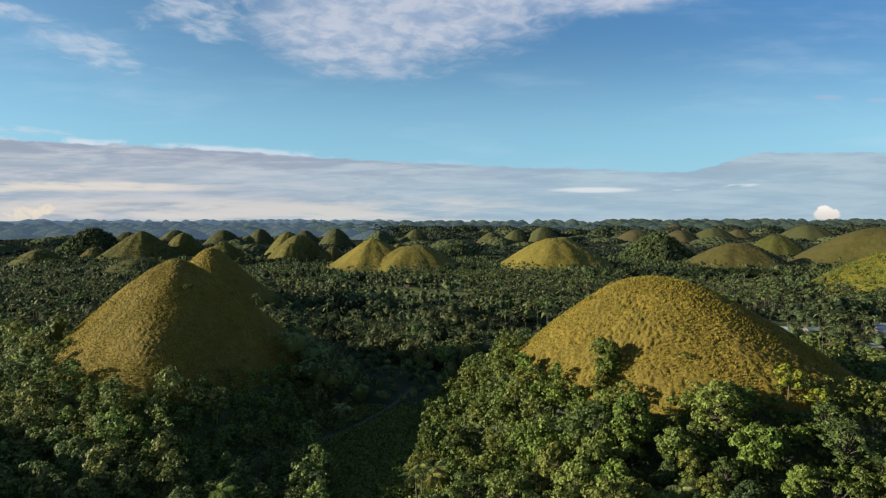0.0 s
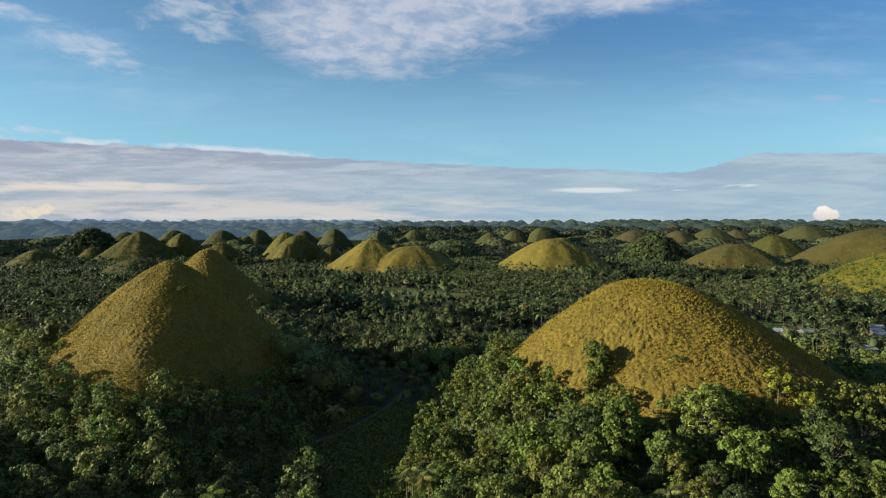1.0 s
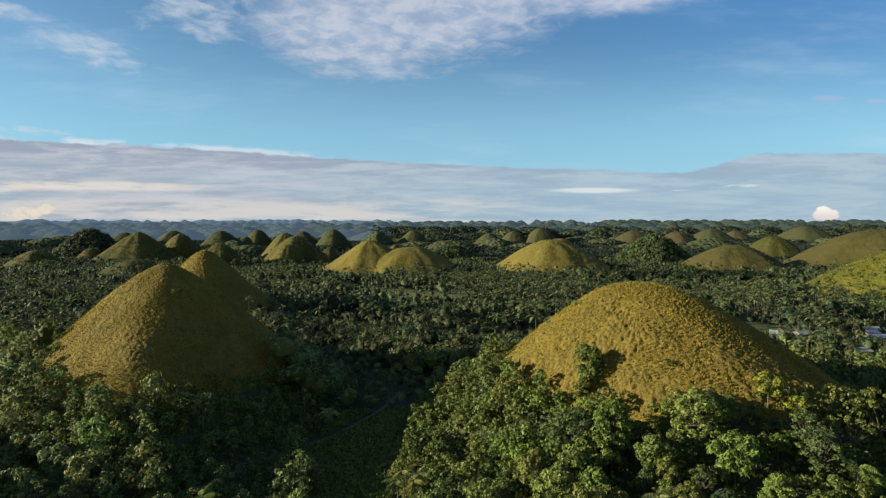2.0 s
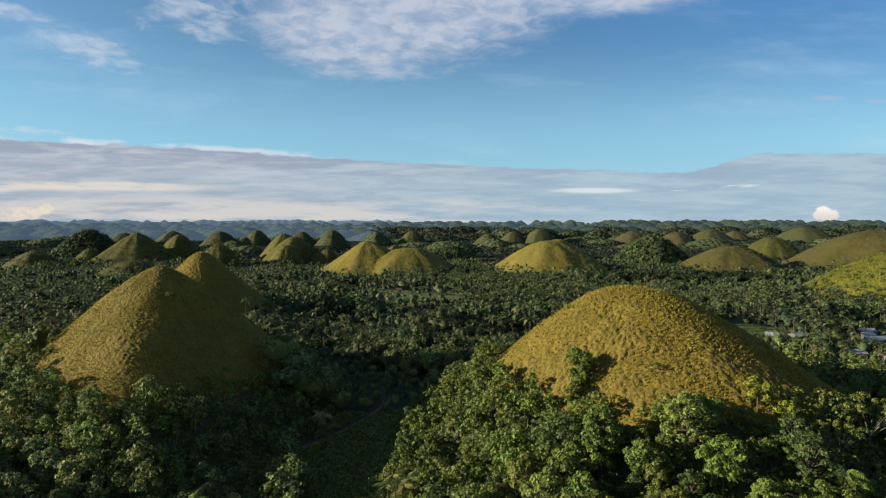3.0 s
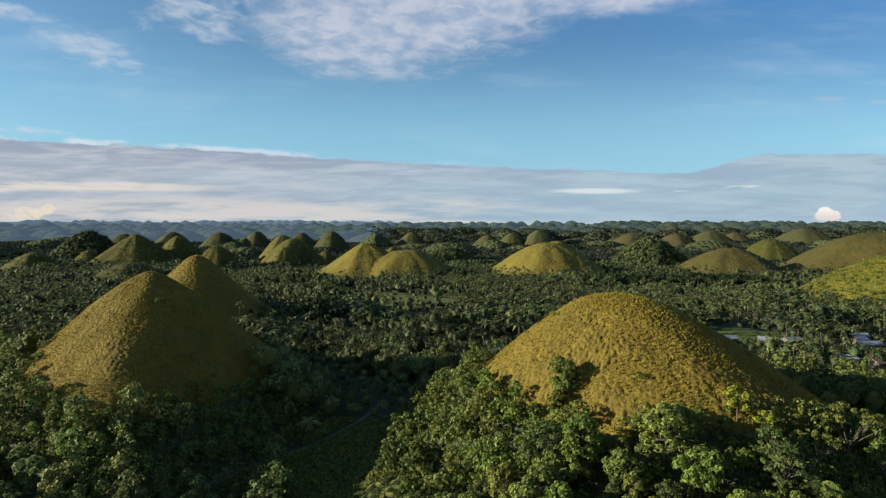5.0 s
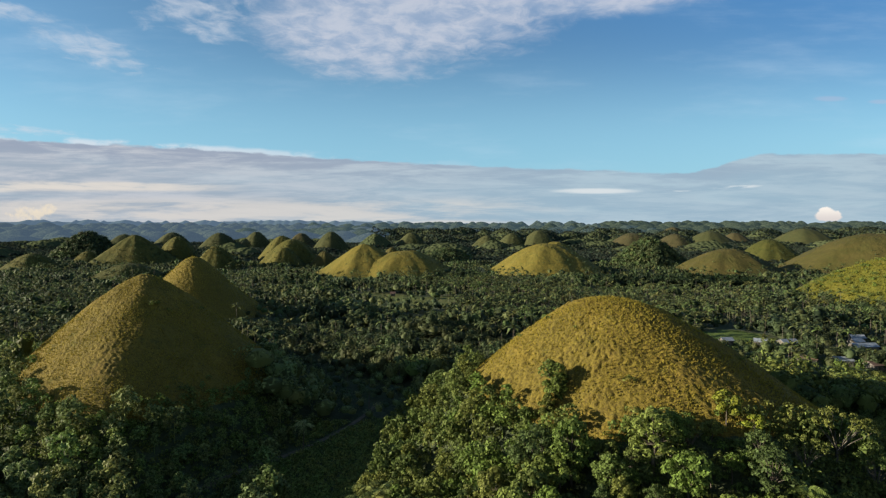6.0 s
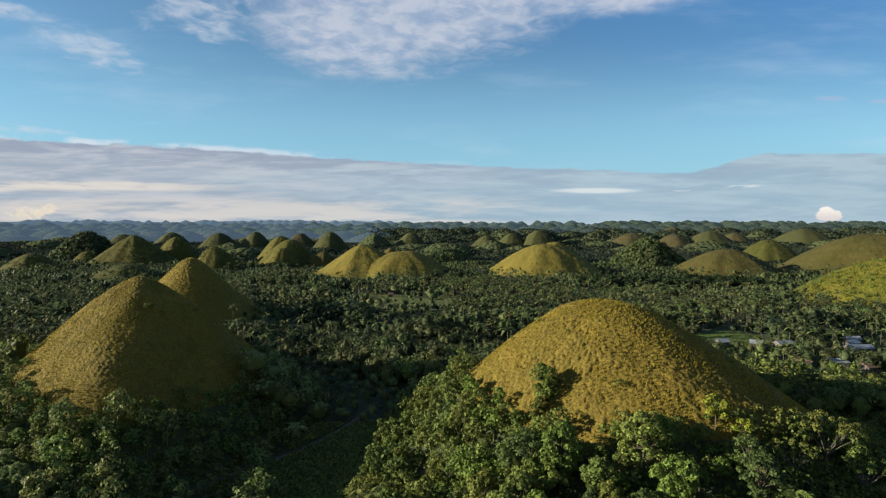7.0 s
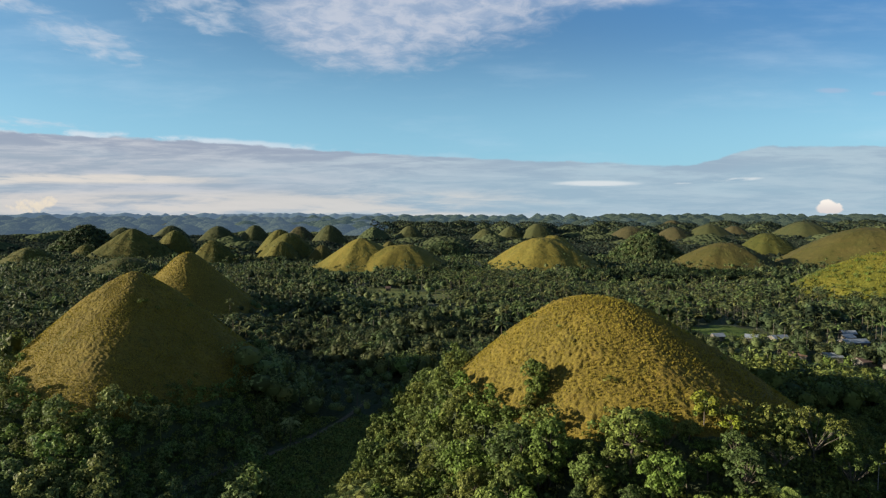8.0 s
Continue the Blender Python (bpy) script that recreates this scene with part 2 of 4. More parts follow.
def canopy_material(name):
    """Closed forest seen from far: crowns some eight metres wide."""
    m, N = material(name)
    cell = N.node("ShaderNodeTexVoronoi", feature="SMOOTH_F1")
    N.put(cell.inputs["Vector"], place(N))
    cell.inputs["Scale"].default_value = 0.13
    height = N.math("SUBTRACT", 1.0, cell.outputs["Distance"])
    big, fine = N.noise(place(N), 0.012, 4.0), N.noise(place(N), 0.5, 4.0, 0.7)
    c = N.mix(N.step(big, 0.35, 0.65), (0.033, 0.045, 0.023), (0.052, 0.065, 0.031))
    c = N.mix(N.step(fine, 0.3, 0.7), c, (0.064, 0.075, 0.036))
    finish(N, c, 0.9, height, 5.0, spec=0.0)
    return m


GRASS = {
    "golden": grass_material("golden_grass", (0.156, 0.118, 0.021), (0.126, 0.100, 0.020), (0.094, 0.086, 0.019), (0.026, 0.018, 0.012)),
    "olive": grass_material("olive_grass", (0.088, 0.078, 0.016), (0.064, 0.066, 0.014), (0.044, 0.054, 0.012), (0.030, 0.028, 0.010)),
    "ochre": grass_material("ochre_grass", (0.150, 0.121, 0.023), (0.122, 0.106, 0.021), (0.086, 0.090, 0.017), (0.045, 0.039, 0.015)),
    "brown": grass_material("brown_grass", (0.070, 0.060, 0.017), (0.055, 0.053, 0.014), (0.043, 0.049, 0.012), (0.030, 0.025, 0.010)),
    "lime": grass_material("lime_grass", (0.112, 0.102, 0.016), (0.090, 0.093, 0.014), (0.060, 0.078, 0.012), (0.038, 0.040, 0.011)),
    "green": grass_material("green_grass", (0.058, 0.058, 0.014), (0.046, 0.050, 0.012), (0.034, 0.043, 0.010), (0.023, 0.028, 0.008)),
    # the next two are grass colours greyed to imitate haze on far hills
    "dull": grass_material("dull_haze_grass", (0.058, 0.060, 0.022), (0.046, 0.052, 0.020), (0.036, 0.044, 0.018), (0.026, 0.030, 0.013)),
    "brown_haze": grass_material("brown_haze_grass", (0.064, 0.055, 0.024), (0.052, 0.048, 0.021), (0.040, 0.044, 0.018), (0.028, 0.026, 0.014)),
    "wooded": canopy_material("closed_canopy"),
}


def tussock_material(name, dark, light):
    m, N = material(name)
    island = N.node("ShaderNodeNewGeometry").outputs["Random Per Island"]
    patch, seed = N.noise(place(N), 0.06, 4.0), N.noise(place(N), 0.13, 5.0, 0.65)
    c = N.mix(N.add(N.mul(island, 0.6), N.mul(N.step(patch, 0.3, 0.7), 0.4)), dark, light)
    c = N.mix(N.mul(N.step(seed, 0.52, 0.72), 0.55), c, tuple(v * k for v, k in zip(light, (0.88, 0.78, 1.2))))
    finish(N, c, 0.8, translucent=0.18, spec=0.05)
    return m


TUSSOCK = {"golden": tussock_material("golden_tussock", (0.155, 0.127, 0.024), (0.330, 0.272, 0.042)), "lime": tussock_material("lime_tussock", (0.085, 0.092, 0.015), (0.200, 0.190, 0.026))}


def plain_material(name, a, b, scale, rough, metal=0.0, depth=0.02):
    m, N = material(name)
    g = N.noise(place(N), scale, 5.0, 0.65)
    finish(N, N.mix(N.step(g, 0.35, 0.65), a, b), rough, g, depth, metal=metal)
    return m


BARK = bark_material("bark", (0.045, 0.037, 0.028), (0.13, 0.11, 0.085))
PALE_BARK = bark_material("pale_bark", (0.05, 0.044, 0.035), (0.140, 0.125, 0.100))
PALM_STEM = plain_material("palm_stem", (0.055, 0.047, 0.036), (0.12, 0.105, 0.085), 1.5, 0.9)
UNDERGROWTH = ground_material()
MEADOW = grass_material("meadow", (0.125, 0.134, 0.044), (0.098, 0.116, 0.036), (0.074, 0.100, 0.030), (0.052, 0.062, 0.022))
LAWN = grass_material("lush_meadow", (0.088, 0.124, 0.028), (0.068, 0.106, 0.024), (0.052, 0.090, 0.020), (0.040, 0.058, 0.017))
DIRT = plain_material("dirt", (0.060, 0.054, 0.036), (0.115, 0.100, 0.070), 0.8, 0.95)
TIN = plain_material("tin_roof", (0.13, 0.155, 0.185), (0.215, 0.24, 0.27), 0.500, 0.450)
RUST = plain_material("rusty_roof", (0.10, 0.065, 0.05), (0.17, 0.11, 0.085), 0.6, 0.85)
PLASTER = plain_material("plaster", (0.085, 0.078, 0.066), (0.135, 0.124, 0.106), 0.700, 0.900)
FRAME = plain_material("painted_frame", (0.22, 0.21, 0.19), (0.30, 0.29, 0.26), 3.0, 0.6)
DARK = plain_material("dark_opening", (0.02, 0.02, 0.02), (0.035, 0.03, 0.03), 2.0, 0.6)
STEEL = plain_material("grey_steel", (0.35, 0.36, 0.37), (0.45, 0.46, 0.47), 2.0, 0.5, 0.6)
# far materials glow faintly to imitate haze, most on the left
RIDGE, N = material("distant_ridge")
finish(N, N.mix(N.noise(place(N), 0.02, 4.0), (0.03, 0.045, 0.04), (0.05, 0.065, 0.05)), 1.0, spec=0.0, haze_glow=(0.037, 0.056, 0.082))
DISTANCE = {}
for where, haze_glow in (("left", (0.024, 0.037, 0.054)), ("middle", (0.015, 0.025, 0.031)), ("right", (0.009, 0.015, 0.016))):
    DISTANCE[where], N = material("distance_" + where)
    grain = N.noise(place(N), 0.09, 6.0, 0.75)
    finish(N, N.mix(N.step(grain, 0.4, 0.6), (0.018, 0.026, 0.017), (0.048, 0.058, 0.035)), 1.0, grain, 9.0, spec=0.0, haze_glow=haze_glow)


# ---- mesh helpers ----
def mesh_np(name, verts, faces, mat, tint=None, smooth=False):
    """A mesh from arrays: verts n x 3, faces m x 3 or m x 4."""
    me = bpy.data.meshes.new(name)
    k = faces.shape[1]
    me.vertices.add(len(verts)), me.loops.add(faces.size), me.polygons.add(len(faces))
    me.vertices.foreach_set("co", np.ascontiguousarray(verts, np.float32).ravel())
    me.loops.foreach_set("vertex_index", np.ascontiguousarray(faces, np.int32).ravel())
    me.polygons.foreach_set("loop_start", np.arange(0, faces.size, k, dtype=np.int32))
    me.polygons.foreach_set("use_smooth", np.full(len(faces), smooth))
    if tint is not None:
        me.attributes.new("tint", "FLOAT", "POINT").data.foreach_set("value", np.ascontiguousarray(tint, np.float32))
    me.update(calc_edges=True)
    me.materials.append(mat)
    return me


def part(name, data, parent, label="", kind=""):
    ob = new(name, data)
    ob.parent = parent
    return tagged(ob, label=label, kind=kind)


def bm_mesh(name, bm, mat):
    me = bpy.data.meshes.new(name)
    bm.to_mesh(me), bm.free()
    me.materials.append(mat)
    return me


def join(pieces):
    """Joins (verts, faces) pairs of one face size."""
    verts, faces, n = [], [], 0
    for v, f in pieces:
        verts.append(v), faces.append(f + n)
        n += len(v)
    return np.concatenate(verts), np.concatenate(faces)


def scatter(templates, xyz, size, rng, squeeze=(0.85, 1.2)):
    """Copies of (verts, faces) templates at places, turned and sized at random: one joined (verts, faces, tint)."""
    vs, fs, ts, n = [], [], [], 0
    pick, turn = rng.integers(0, len(templates), len(xyz)), rng.uniform(0, 6.283, len(xyz))
    tall = rng.uniform(*squeeze, len(xyz))
    X, Y = xyz[:, 0], xyz[:, 1]
    patch = 0.5 + 0.2 * np.sin(X / 23 + 1.7 * np.sin(Y / 41)) + 0.2 * np.sin(Y / 19 + 1.3 * np.sin(X / 53)) + 0.15 * np.sin((X + Y) / 9)
    tint = np.clip(0.55 * rng.random(len(xyz)) + 0.5 * patch - 0.05, 0, 1)
    for i, (tv, tf) in enumerate(templates):
        k = np.nonzero(pick == i)[0]
        if not len(k):
            continue
        c, s, z = np.cos(turn[k])[:, None], np.sin(turn[k])[:, None], size[k][:, None]
        v = np.stack([z * (c * tv[:, 0] - s * tv[:, 1]), z * (s * tv[:, 0] + c * tv[:, 1]), z * tall[k][:, None] * tv[:, 2]], -1) + xyz[k][:, None, :]
        fs.append((tf[None] + (np.arange(len(k)) * len(tv))[:, None, None] + n).reshape(-1, tf.shape[1]))
        vs.append(v.reshape(-1, 3)), ts.append(np.repeat(tint[k], len(tv)))
        n += len(k) * len(tv)
    return np.concatenate(vs), np.concatenate(fs), np.concatenate(ts)


# ---- the lie of the land ----
HILLS = []


def plain_height(x, y):
    """The valley floor: nearly level, a hollow along the track, a slow rise far off."""
    z = -8.5 * np.exp(-((x + 25) / 33) ** 2 - ((y - 160) / 66) ** 2)
    z = z + 0.8 * np.sin(x / 41 + 1.3) * np.sin(y / 57) + 0.5 * np.sin(x / 17 + y / 23)
    return z + (16 + 10 * np.clip(x / 1200, -1, 1)) * np.clip((np.hypot(x, y) - 1700) / 2600, 0, 1) ** 1.3


def round_about(eight, angle):
    """Eight values, every 45 degrees, run together as smooth waves."""
    waves = np.fft.rfft(np.array(eight, float)) / 8
    out = waves[0].real + 0 * angle + waves[4].real * np.cos(4 * angle)
    for k in (1, 2, 3):
        out = out + 2 * (waves[k].real * np.cos(k * angle) - waves[k].imag * np.sin(k * angle))
    return out


def foot_radius(h, angle):
    """How far the hill's foot lies from its top in a direction: eight radii, run smoothly together, and small spurs."""
    r = round_about(h["lobes"], angle)
    if "ridge" in h:  # one long spur: direction, reach, half width
        towards, reach, wide = h["ridge"]
        r = r + reach * np.exp(-((angle - towards + math.pi) % (2 * math.pi) - math.pi) ** 2 / wide ** 2)
    return h["radius"] * r * (1 + h["spurs"] * (0.035 * np.sin(angle * 5 + h["seed"]) + 0.02 * np.sin(angle * 11 + 2 * h["seed"])))


def hill_height(h, x, y):
    dx, dy = x - h["x"], y - h["y"]
    u = np.hypot(dx, dy) / foot_radius(h, np.arctan2(dy, dx))
    tip = h["tip"]
    v = np.sqrt(u * u + tip * tip) - tip
    v = v / (math.sqrt(1 + tip * tip) - tip)
    return h["height"] * np.clip(1 - np.clip(v, 0, 1) ** h["a"], 0, 1) ** h["b"], u / round_about(h["edge"], np.arctan2(dy, dx))


def land_height(x, y):
    """Height of the land, and how far in from a hill's bare crown the place lies (1 or more: not on bare grass)."""
    z, bare = np.zeros_like(x), np.full_like(x, 9.0)
    for h in HILLS:
        near = np.nonzero((np.abs(x - h["x"]) < h["radius"] * 1.6) & (np.abs(y - h["y"]) < h["radius"] * 1.6))[0]
        if len(near):
            hz, u = hill_height(h, x[near], y[near])
            z[near] = np.maximum(z[near], hz)
            bare[near] = np.minimum(bare[near], u / max(h["bare"], 0.01))
    return z + plain_height(x, y), bare


WORDS = {
    "golden": "grassy hill covered in tall golden-brown cogon grass above dense trees",
    "olive": "grassy hill covered in dull olive-green grass among woodland",
    "ochre": "rounded hill covered in ochre-gold dry grass among trees",
    "brown": "rounded hill covered in brownish dry grass among trees",
    "lime": "rounded hill covered in bright yellow-green grass and scrub",
    "green": "low rounded hill covered in fresh green grass",
    "dull": "far rounded hill of green grass and scrub, colour greyed for haze",
    "brown_haze": "far rounded hill of brown grass, colour greyed for haze",
    "wooded": "rounded hill overgrown with dark green woodland",
}


def tufts(x, y, cell, seed):
    """Heights 0 to 1 of crowded grass mounds, about a cell wide each, no two alike."""
    gx, gy, best = np.floor(x / cell), np.floor(y / cell), np.zeros_like(x)
    for ox in (-1, 0, 1):
        for oy in (-1, 0, 1):
            cx, cy = gx + ox, gy + oy
            k = np.sin(cx * 127.1 + cy * 311.7 + seed) * 43758.5453 % 1
            m, w = np.sin(k * 91.7 + 1.3) * 7919.31 % 1, np.sin(k * 57.3 + 4.1) * 3571.77 % 1
            d = np.hypot(x - (cx + 0.1 + 0.8 * k) * cell, y - (cy + 0.1 + 0.8 * m) * cell) / (cell * (0.62 + 0.4 * w))
            best = np.maximum(best, (0.45 + 0.55 * m) * (1 - d * d))
    return best


def hill(x, y, height, radius, cover, a=1.65, b=1.28, tip=0.06, bare=0.92, lobes=(1,) * 8, edge=(1,) * 8, rings=26, spokes=52, label="", mound=None, spurs=1.0, ridge=None):
    """A free-standing karst hill. lobes: its foot's radius to +x, then every 45 degrees anticlockwise, against radius."""
    h = dict(x=x, y=y, height=height, radius=radius, a=a, b=b, tip=tip, bare=0.0 if cover == "wooded" else bare, lobes=lobes, edge=edge, cover=cover, spurs=spurs, seed=(x * 0.37 + y * 0.11) % 6.28)
    if ridge:
        h["ridge"] = ridge
    HILLS.append(h)
    if mound is None and cover != "wooded" and 600 < y < 1100:
        rings, spokes, mound = min(int(radius / 1.4), 50), min(int(radius * 2.8), 220), (2.2, 0.4)
    ang = np.linspace(0, 2 * math.pi, spokes, endpoint=False)
    uu = np.linspace(0, 1.0, rings + 1)[1:]
    if mound:  # finer on the side that the flight sees, and on the bare crown
        t = np.linspace(-1, 1, spokes, endpoint=False)
        ang = 1.5 * math.pi + math.pi * np.where(np.abs(t) < 0.85, t * 0.70, np.sign(t) * (0.595 + (np.abs(t) - 0.85) * 2.7))
        fine = int(rings * 0.86)
        uu = np.concatenate([np.linspace(0, min(bare * max(edge) * 1.02, 0.9), fine + 1)[1:], np.linspace(min(bare * max(edge) * 1.02, 0.9), 1, rings - fine + 1)[1:]])
    A, R = np.meshgrid(ang, uu)
    rad = foot_radius(h, A) * R
    X, Y = x + rad * np.cos(A), y + rad * np.sin(A)
    X, Y = np.append(X.ravel(), x), np.append(Y.ravel(), y)
    Z = hill_height(h, X, Y)[0] + plain_height(X, Y) - 0.3 * (np.append(R.ravel(), 0) > 0.97)
    rough = np.array([noise.fractal((px * 0.09, py * 0.09, h["seed"]), 0.8, 2.1, 4) for px, py in zip(X, Y)])
    Z = Z + rough * min(0.5, height * 0.012)
    if mound:
        warp_x, warp_y = X + 0.5 * np.sin(Y / 2.3), Y + 0.5 * np.sin(X / 1.9)
        swell = tufts(warp_x, warp_y * 1.5, mound[0], h["seed"]) * mound[1] * (0.9 + 0.5 * rough) - mound[1] * 0.4
        ox, oy = X - x, Y - y
        away = np.hypot(ox, oy) + 0.01
        fall = hill_height(h, X, Y)[0] - hill_height(h, X + ox / away, Y + oy / away)[0]
        lean = np.sqrt(1 + fall * fall)
        X, Y, Z = X + ox / away * fall / lean * swell, Y + oy / away * fall / lean * swell, Z + swell / lean
    i, j = np.meshgrid(np.arange(rings - 1), np.arange(spokes), indexing="ij")
    k = (j + 1) % spokes
    quads = np.stack([i * spokes + j, i * spokes + k, (i + 1) * spokes + k, (i + 1) * spokes + j], -1).reshape(-1, 4)
    centre = len(X) - 1
    s = np.arange(spokes)
    fan = np.stack([np.full(spokes, centre), s, (s + 1) % spokes], -1)
    tris = np.concatenate([quads[:, (0, 2, 1)], quads[:, (0, 3, 2)], fan])
    verts = np.stack([X, Y, Z], -1) - [x, y, 0]
    me = mesh_np("hill", verts, tris, GRASS[cover], smooth=True)
    if cover != "wooded":  # scrub instead of grass below the bare crown
        me.materials.append(UNDERGROWTH)
        u_face = hill_height(h, verts[tris, 0].mean(1) + x, verts[tris, 1].mean(1) + y)[1]
        me.polygons.foreach_set("material_index", (u_face > h["bare"] * 1.04).astype(np.int32))
    ob = new("hill", me)
    ob.location = (x, y, 0)
    h["ob"] = ob
    return tagged(ob, label=label or WORDS[cover], category="hill", group="grassy karst hills")


# near hills
hill(-102.7, 222.6, 48.0, 65.3, "golden", a=1.29, b=1.30, tip=0.03, bare=0.72, edge=(1, 1, 1, 1, 0.94, 0.90, 0.98, 0.98), lobes=(1.07, 0.91, 0.88, 0.87, 0.96, 1.00, 1.05, 1.10), ridge=(radians(287), 0.27, 0.42), spurs=0.12, rings=150, spokes=460, mound=(1.05, 0.46),
     label="steep cone-shaped hill of golden-brown cogon grass rising from forest")
hill(-156.7, 389.4, 44.2, 67, "golden", a=1.08, b=1.55, tip=0.085, bare=0.72, spurs=0.2, lobes=(0.97, 1.0, 1.0, 1.0, 1.0, 0.91, 1.05, 1.03), rings=100, spokes=260, mound=(1.5, 0.45),
     label="smaller pointed hill of olive-golden grass behind the steep cone")
hill(62.7, 173.5, 46.7, 85.3, "golden", a=1.345, b=1.40, tip=0.10, bare=0.58, spurs=0.25, lobes=(1.01, 1.02, 0.96, 0.89, 0.755, 0.66, 0.90, 1.12), edge=(1.4, 1.3, 1.2, 1.10, 1.05, 1.09, 0.99, 1.02), rings=190, spokes=440, mound=(1.35, 0.85),
     label="broad dome-shaped hill of golden tussock grass ringed by trees")
hill(418, 480, 41, 102, "lime", a=1.82, b=1.05, bare=0.80, edge=(1, 1, 1.1, 1.2, 1.2, 1.12, 1.02, 1), lobes=(1.3, 1.1, 1, 1, 1, 0.9, 0.8, 0.9), rings=100, spokes=320, mound=(2.2, 1.1))
# unseen hills added beside and behind the flight; the first shades the near woods
hill(-170, 112, 29, 60, "olive", a=1.5, b=1.1, lobes=(0.85, 0.95, 1.3, 0.9, 1, 0.9, 1.3, 0.95))
hill(205, 60, 44, 60, "olive")
hill(-60, -160, 46, 70, "golden")
hill(110, -190, 42, 66, "golden")
# hills of the middle distance
hill(-92, 750, 38, 66, "ochre", a=1.2, b=1.35, bare=0.98, lobes=(1.5, 1.2, 1, 1, 1, 1, 1, 1.2), label="pointed twin hill of olive-gold grass beside a lower one")
hill(-36, 742, 30.5, 66, "ochre", a=1.7, b=1.25, lobes=(1, 1, 1, 1.1, 1.25, 1.1, 1, 1), label="low rounded twin hill of olive-gold grass beside a pointed one")
hill(148, 750, 40, 82, "ochre")
hill(200, 960, 34, 52, "ochre")
hill(388, 760, 33.5, 74, "brown")
hill(327, 880, 36, 56, "wooded")
hill(582, 760, 53, 122, "brown")
hill(583, 1010, 37, 57, "green")
hill(-267, 1000, 42, 44, "olive")
hill(-225, 900, 39, 52, "olive")
hill(-220, 840, 29, 32, "olive")
hill(-163, 850, 23, 25, "brown")
hill(-304, 800, 33, 35, "olive")
hill(-431, 960, 41, 40, "olive")
hill(-470, 900, 46, 72, "olive", a=1.2, bare=0.98)
hill(-336, 640, 20, 50, "green", bare=0.75, label="low hill of fresh green grass and scrub before a taller cone")
hill(-636, 1050, 40, 60, "wooded")
hill(-553, 790, 22, 41, "olive")
hill(-563, 930, 18, 25, "olive")
hill(-75, 980, 22, 24, "brown")
hill(16, 980, 15, 46, "wooded")
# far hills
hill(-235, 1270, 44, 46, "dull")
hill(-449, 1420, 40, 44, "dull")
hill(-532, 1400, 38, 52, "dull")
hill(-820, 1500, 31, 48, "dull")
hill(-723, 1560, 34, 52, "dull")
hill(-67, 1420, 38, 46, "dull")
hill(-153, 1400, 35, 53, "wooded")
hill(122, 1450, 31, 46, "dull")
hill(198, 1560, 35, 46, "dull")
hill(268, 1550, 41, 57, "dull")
hill(502, 1500, 36, 73, "brown_haze")
hill(587, 1430, 36, 64, "brown_haze")
hill(845, 2100, 41, 75, "brown_haze")
hill(945, 1850, 29, 55, "brown_haze")
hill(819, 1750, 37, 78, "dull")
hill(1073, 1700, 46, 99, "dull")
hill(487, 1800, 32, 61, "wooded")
hill(-360, 1500, 35, 44, "brown_haze")

# beyond them, hills past counting, all wooded
rng = np.random.default_rng(7)
NAMED = len(HILLS)
far_pieces = {"near": [], "left": [], "middle": [], "right": []}
for n in range(900):
    d = rng.uniform(950, 1750) if n < 60 else rng.uniform(1750, 4700)
    w = rng.uniform(-0.85, 0.85)
    h = dict(x=d * w, y=d, height=rng.uniform(10, 24) if d < 1750 else rng.uniform(16, 38) * (1.0 if d < 3000 else 1.15), radius=rng.uniform(45, 80) if d < 1750 else rng.uniform(50, 105), a=1.8, b=1.25, tip=0.06, bare=0.0, lobes=(1,) * 8, edge=(1,) * 8, spurs=1.0, seed=rng.uniform(0, 6))
    if any((h["x"] - o["x"]) ** 2 + (h["y"] - o["y"]) ** 2 < (o["radius"] + 30) ** 2 for o in HILLS[:NAMED]):
        continue
    HILLS.append(h)
    A, R = np.meshgrid(np.linspace(0, 2 * math.pi, 13, endpoint=False), np.linspace(0.02, 1, 7))
    rad = foot_radius(h, A) * R
    X, Y = h["x"] + (rad * np.cos(A)).ravel(), h["y"] + (rad * np.sin(A)).ravel()
    Z = hill_height(h, X, Y)[0] + plain_height(X, Y) - 0.5 + rng.normal(0, 1.0 if w < 0.08 else 1.5, len(X))
    i, j = np.meshgrid(np.arange(6), np.arange(13), indexing="ij")
    k = (j + 1) % 13
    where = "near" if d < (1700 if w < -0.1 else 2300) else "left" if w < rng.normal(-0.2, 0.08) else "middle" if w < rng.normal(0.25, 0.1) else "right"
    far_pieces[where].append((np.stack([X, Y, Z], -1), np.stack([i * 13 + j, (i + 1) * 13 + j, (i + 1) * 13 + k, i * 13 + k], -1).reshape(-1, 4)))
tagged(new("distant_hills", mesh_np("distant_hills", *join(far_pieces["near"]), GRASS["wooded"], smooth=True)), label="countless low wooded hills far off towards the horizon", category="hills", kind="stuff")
# solid far hills whose haze is glow in their material
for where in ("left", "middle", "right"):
    tagged(new("backdrop", mesh_np("backdrop", *join(far_pieces[where]), DISTANCE[where], smooth=True)), label="wooded hills along the far horizon, haze added as glow", category="distance", kind="structure")


# the ridge that closes the view on one side, its hazy blue put in as glow
rx = np.linspace(-4300, 600, 560)
crest = 47 + np.array([noise.fractal((q * 0.0022, 3.1, 0.0), 0.7, 2.1, 5) for q in rx]) * 8
for n in range(120):
    middle, wide = rng.uniform(-4300, 600), rng.uniform(25, 120)
    crest = np.maximum(crest, rng.uniform(48, 62) + wide * 0.07 - 26 * (np.abs(rx - middle) / wide) ** 1.15)
crest = crest - 22 * np.clip((rx + 500) / 900, 0, 1)
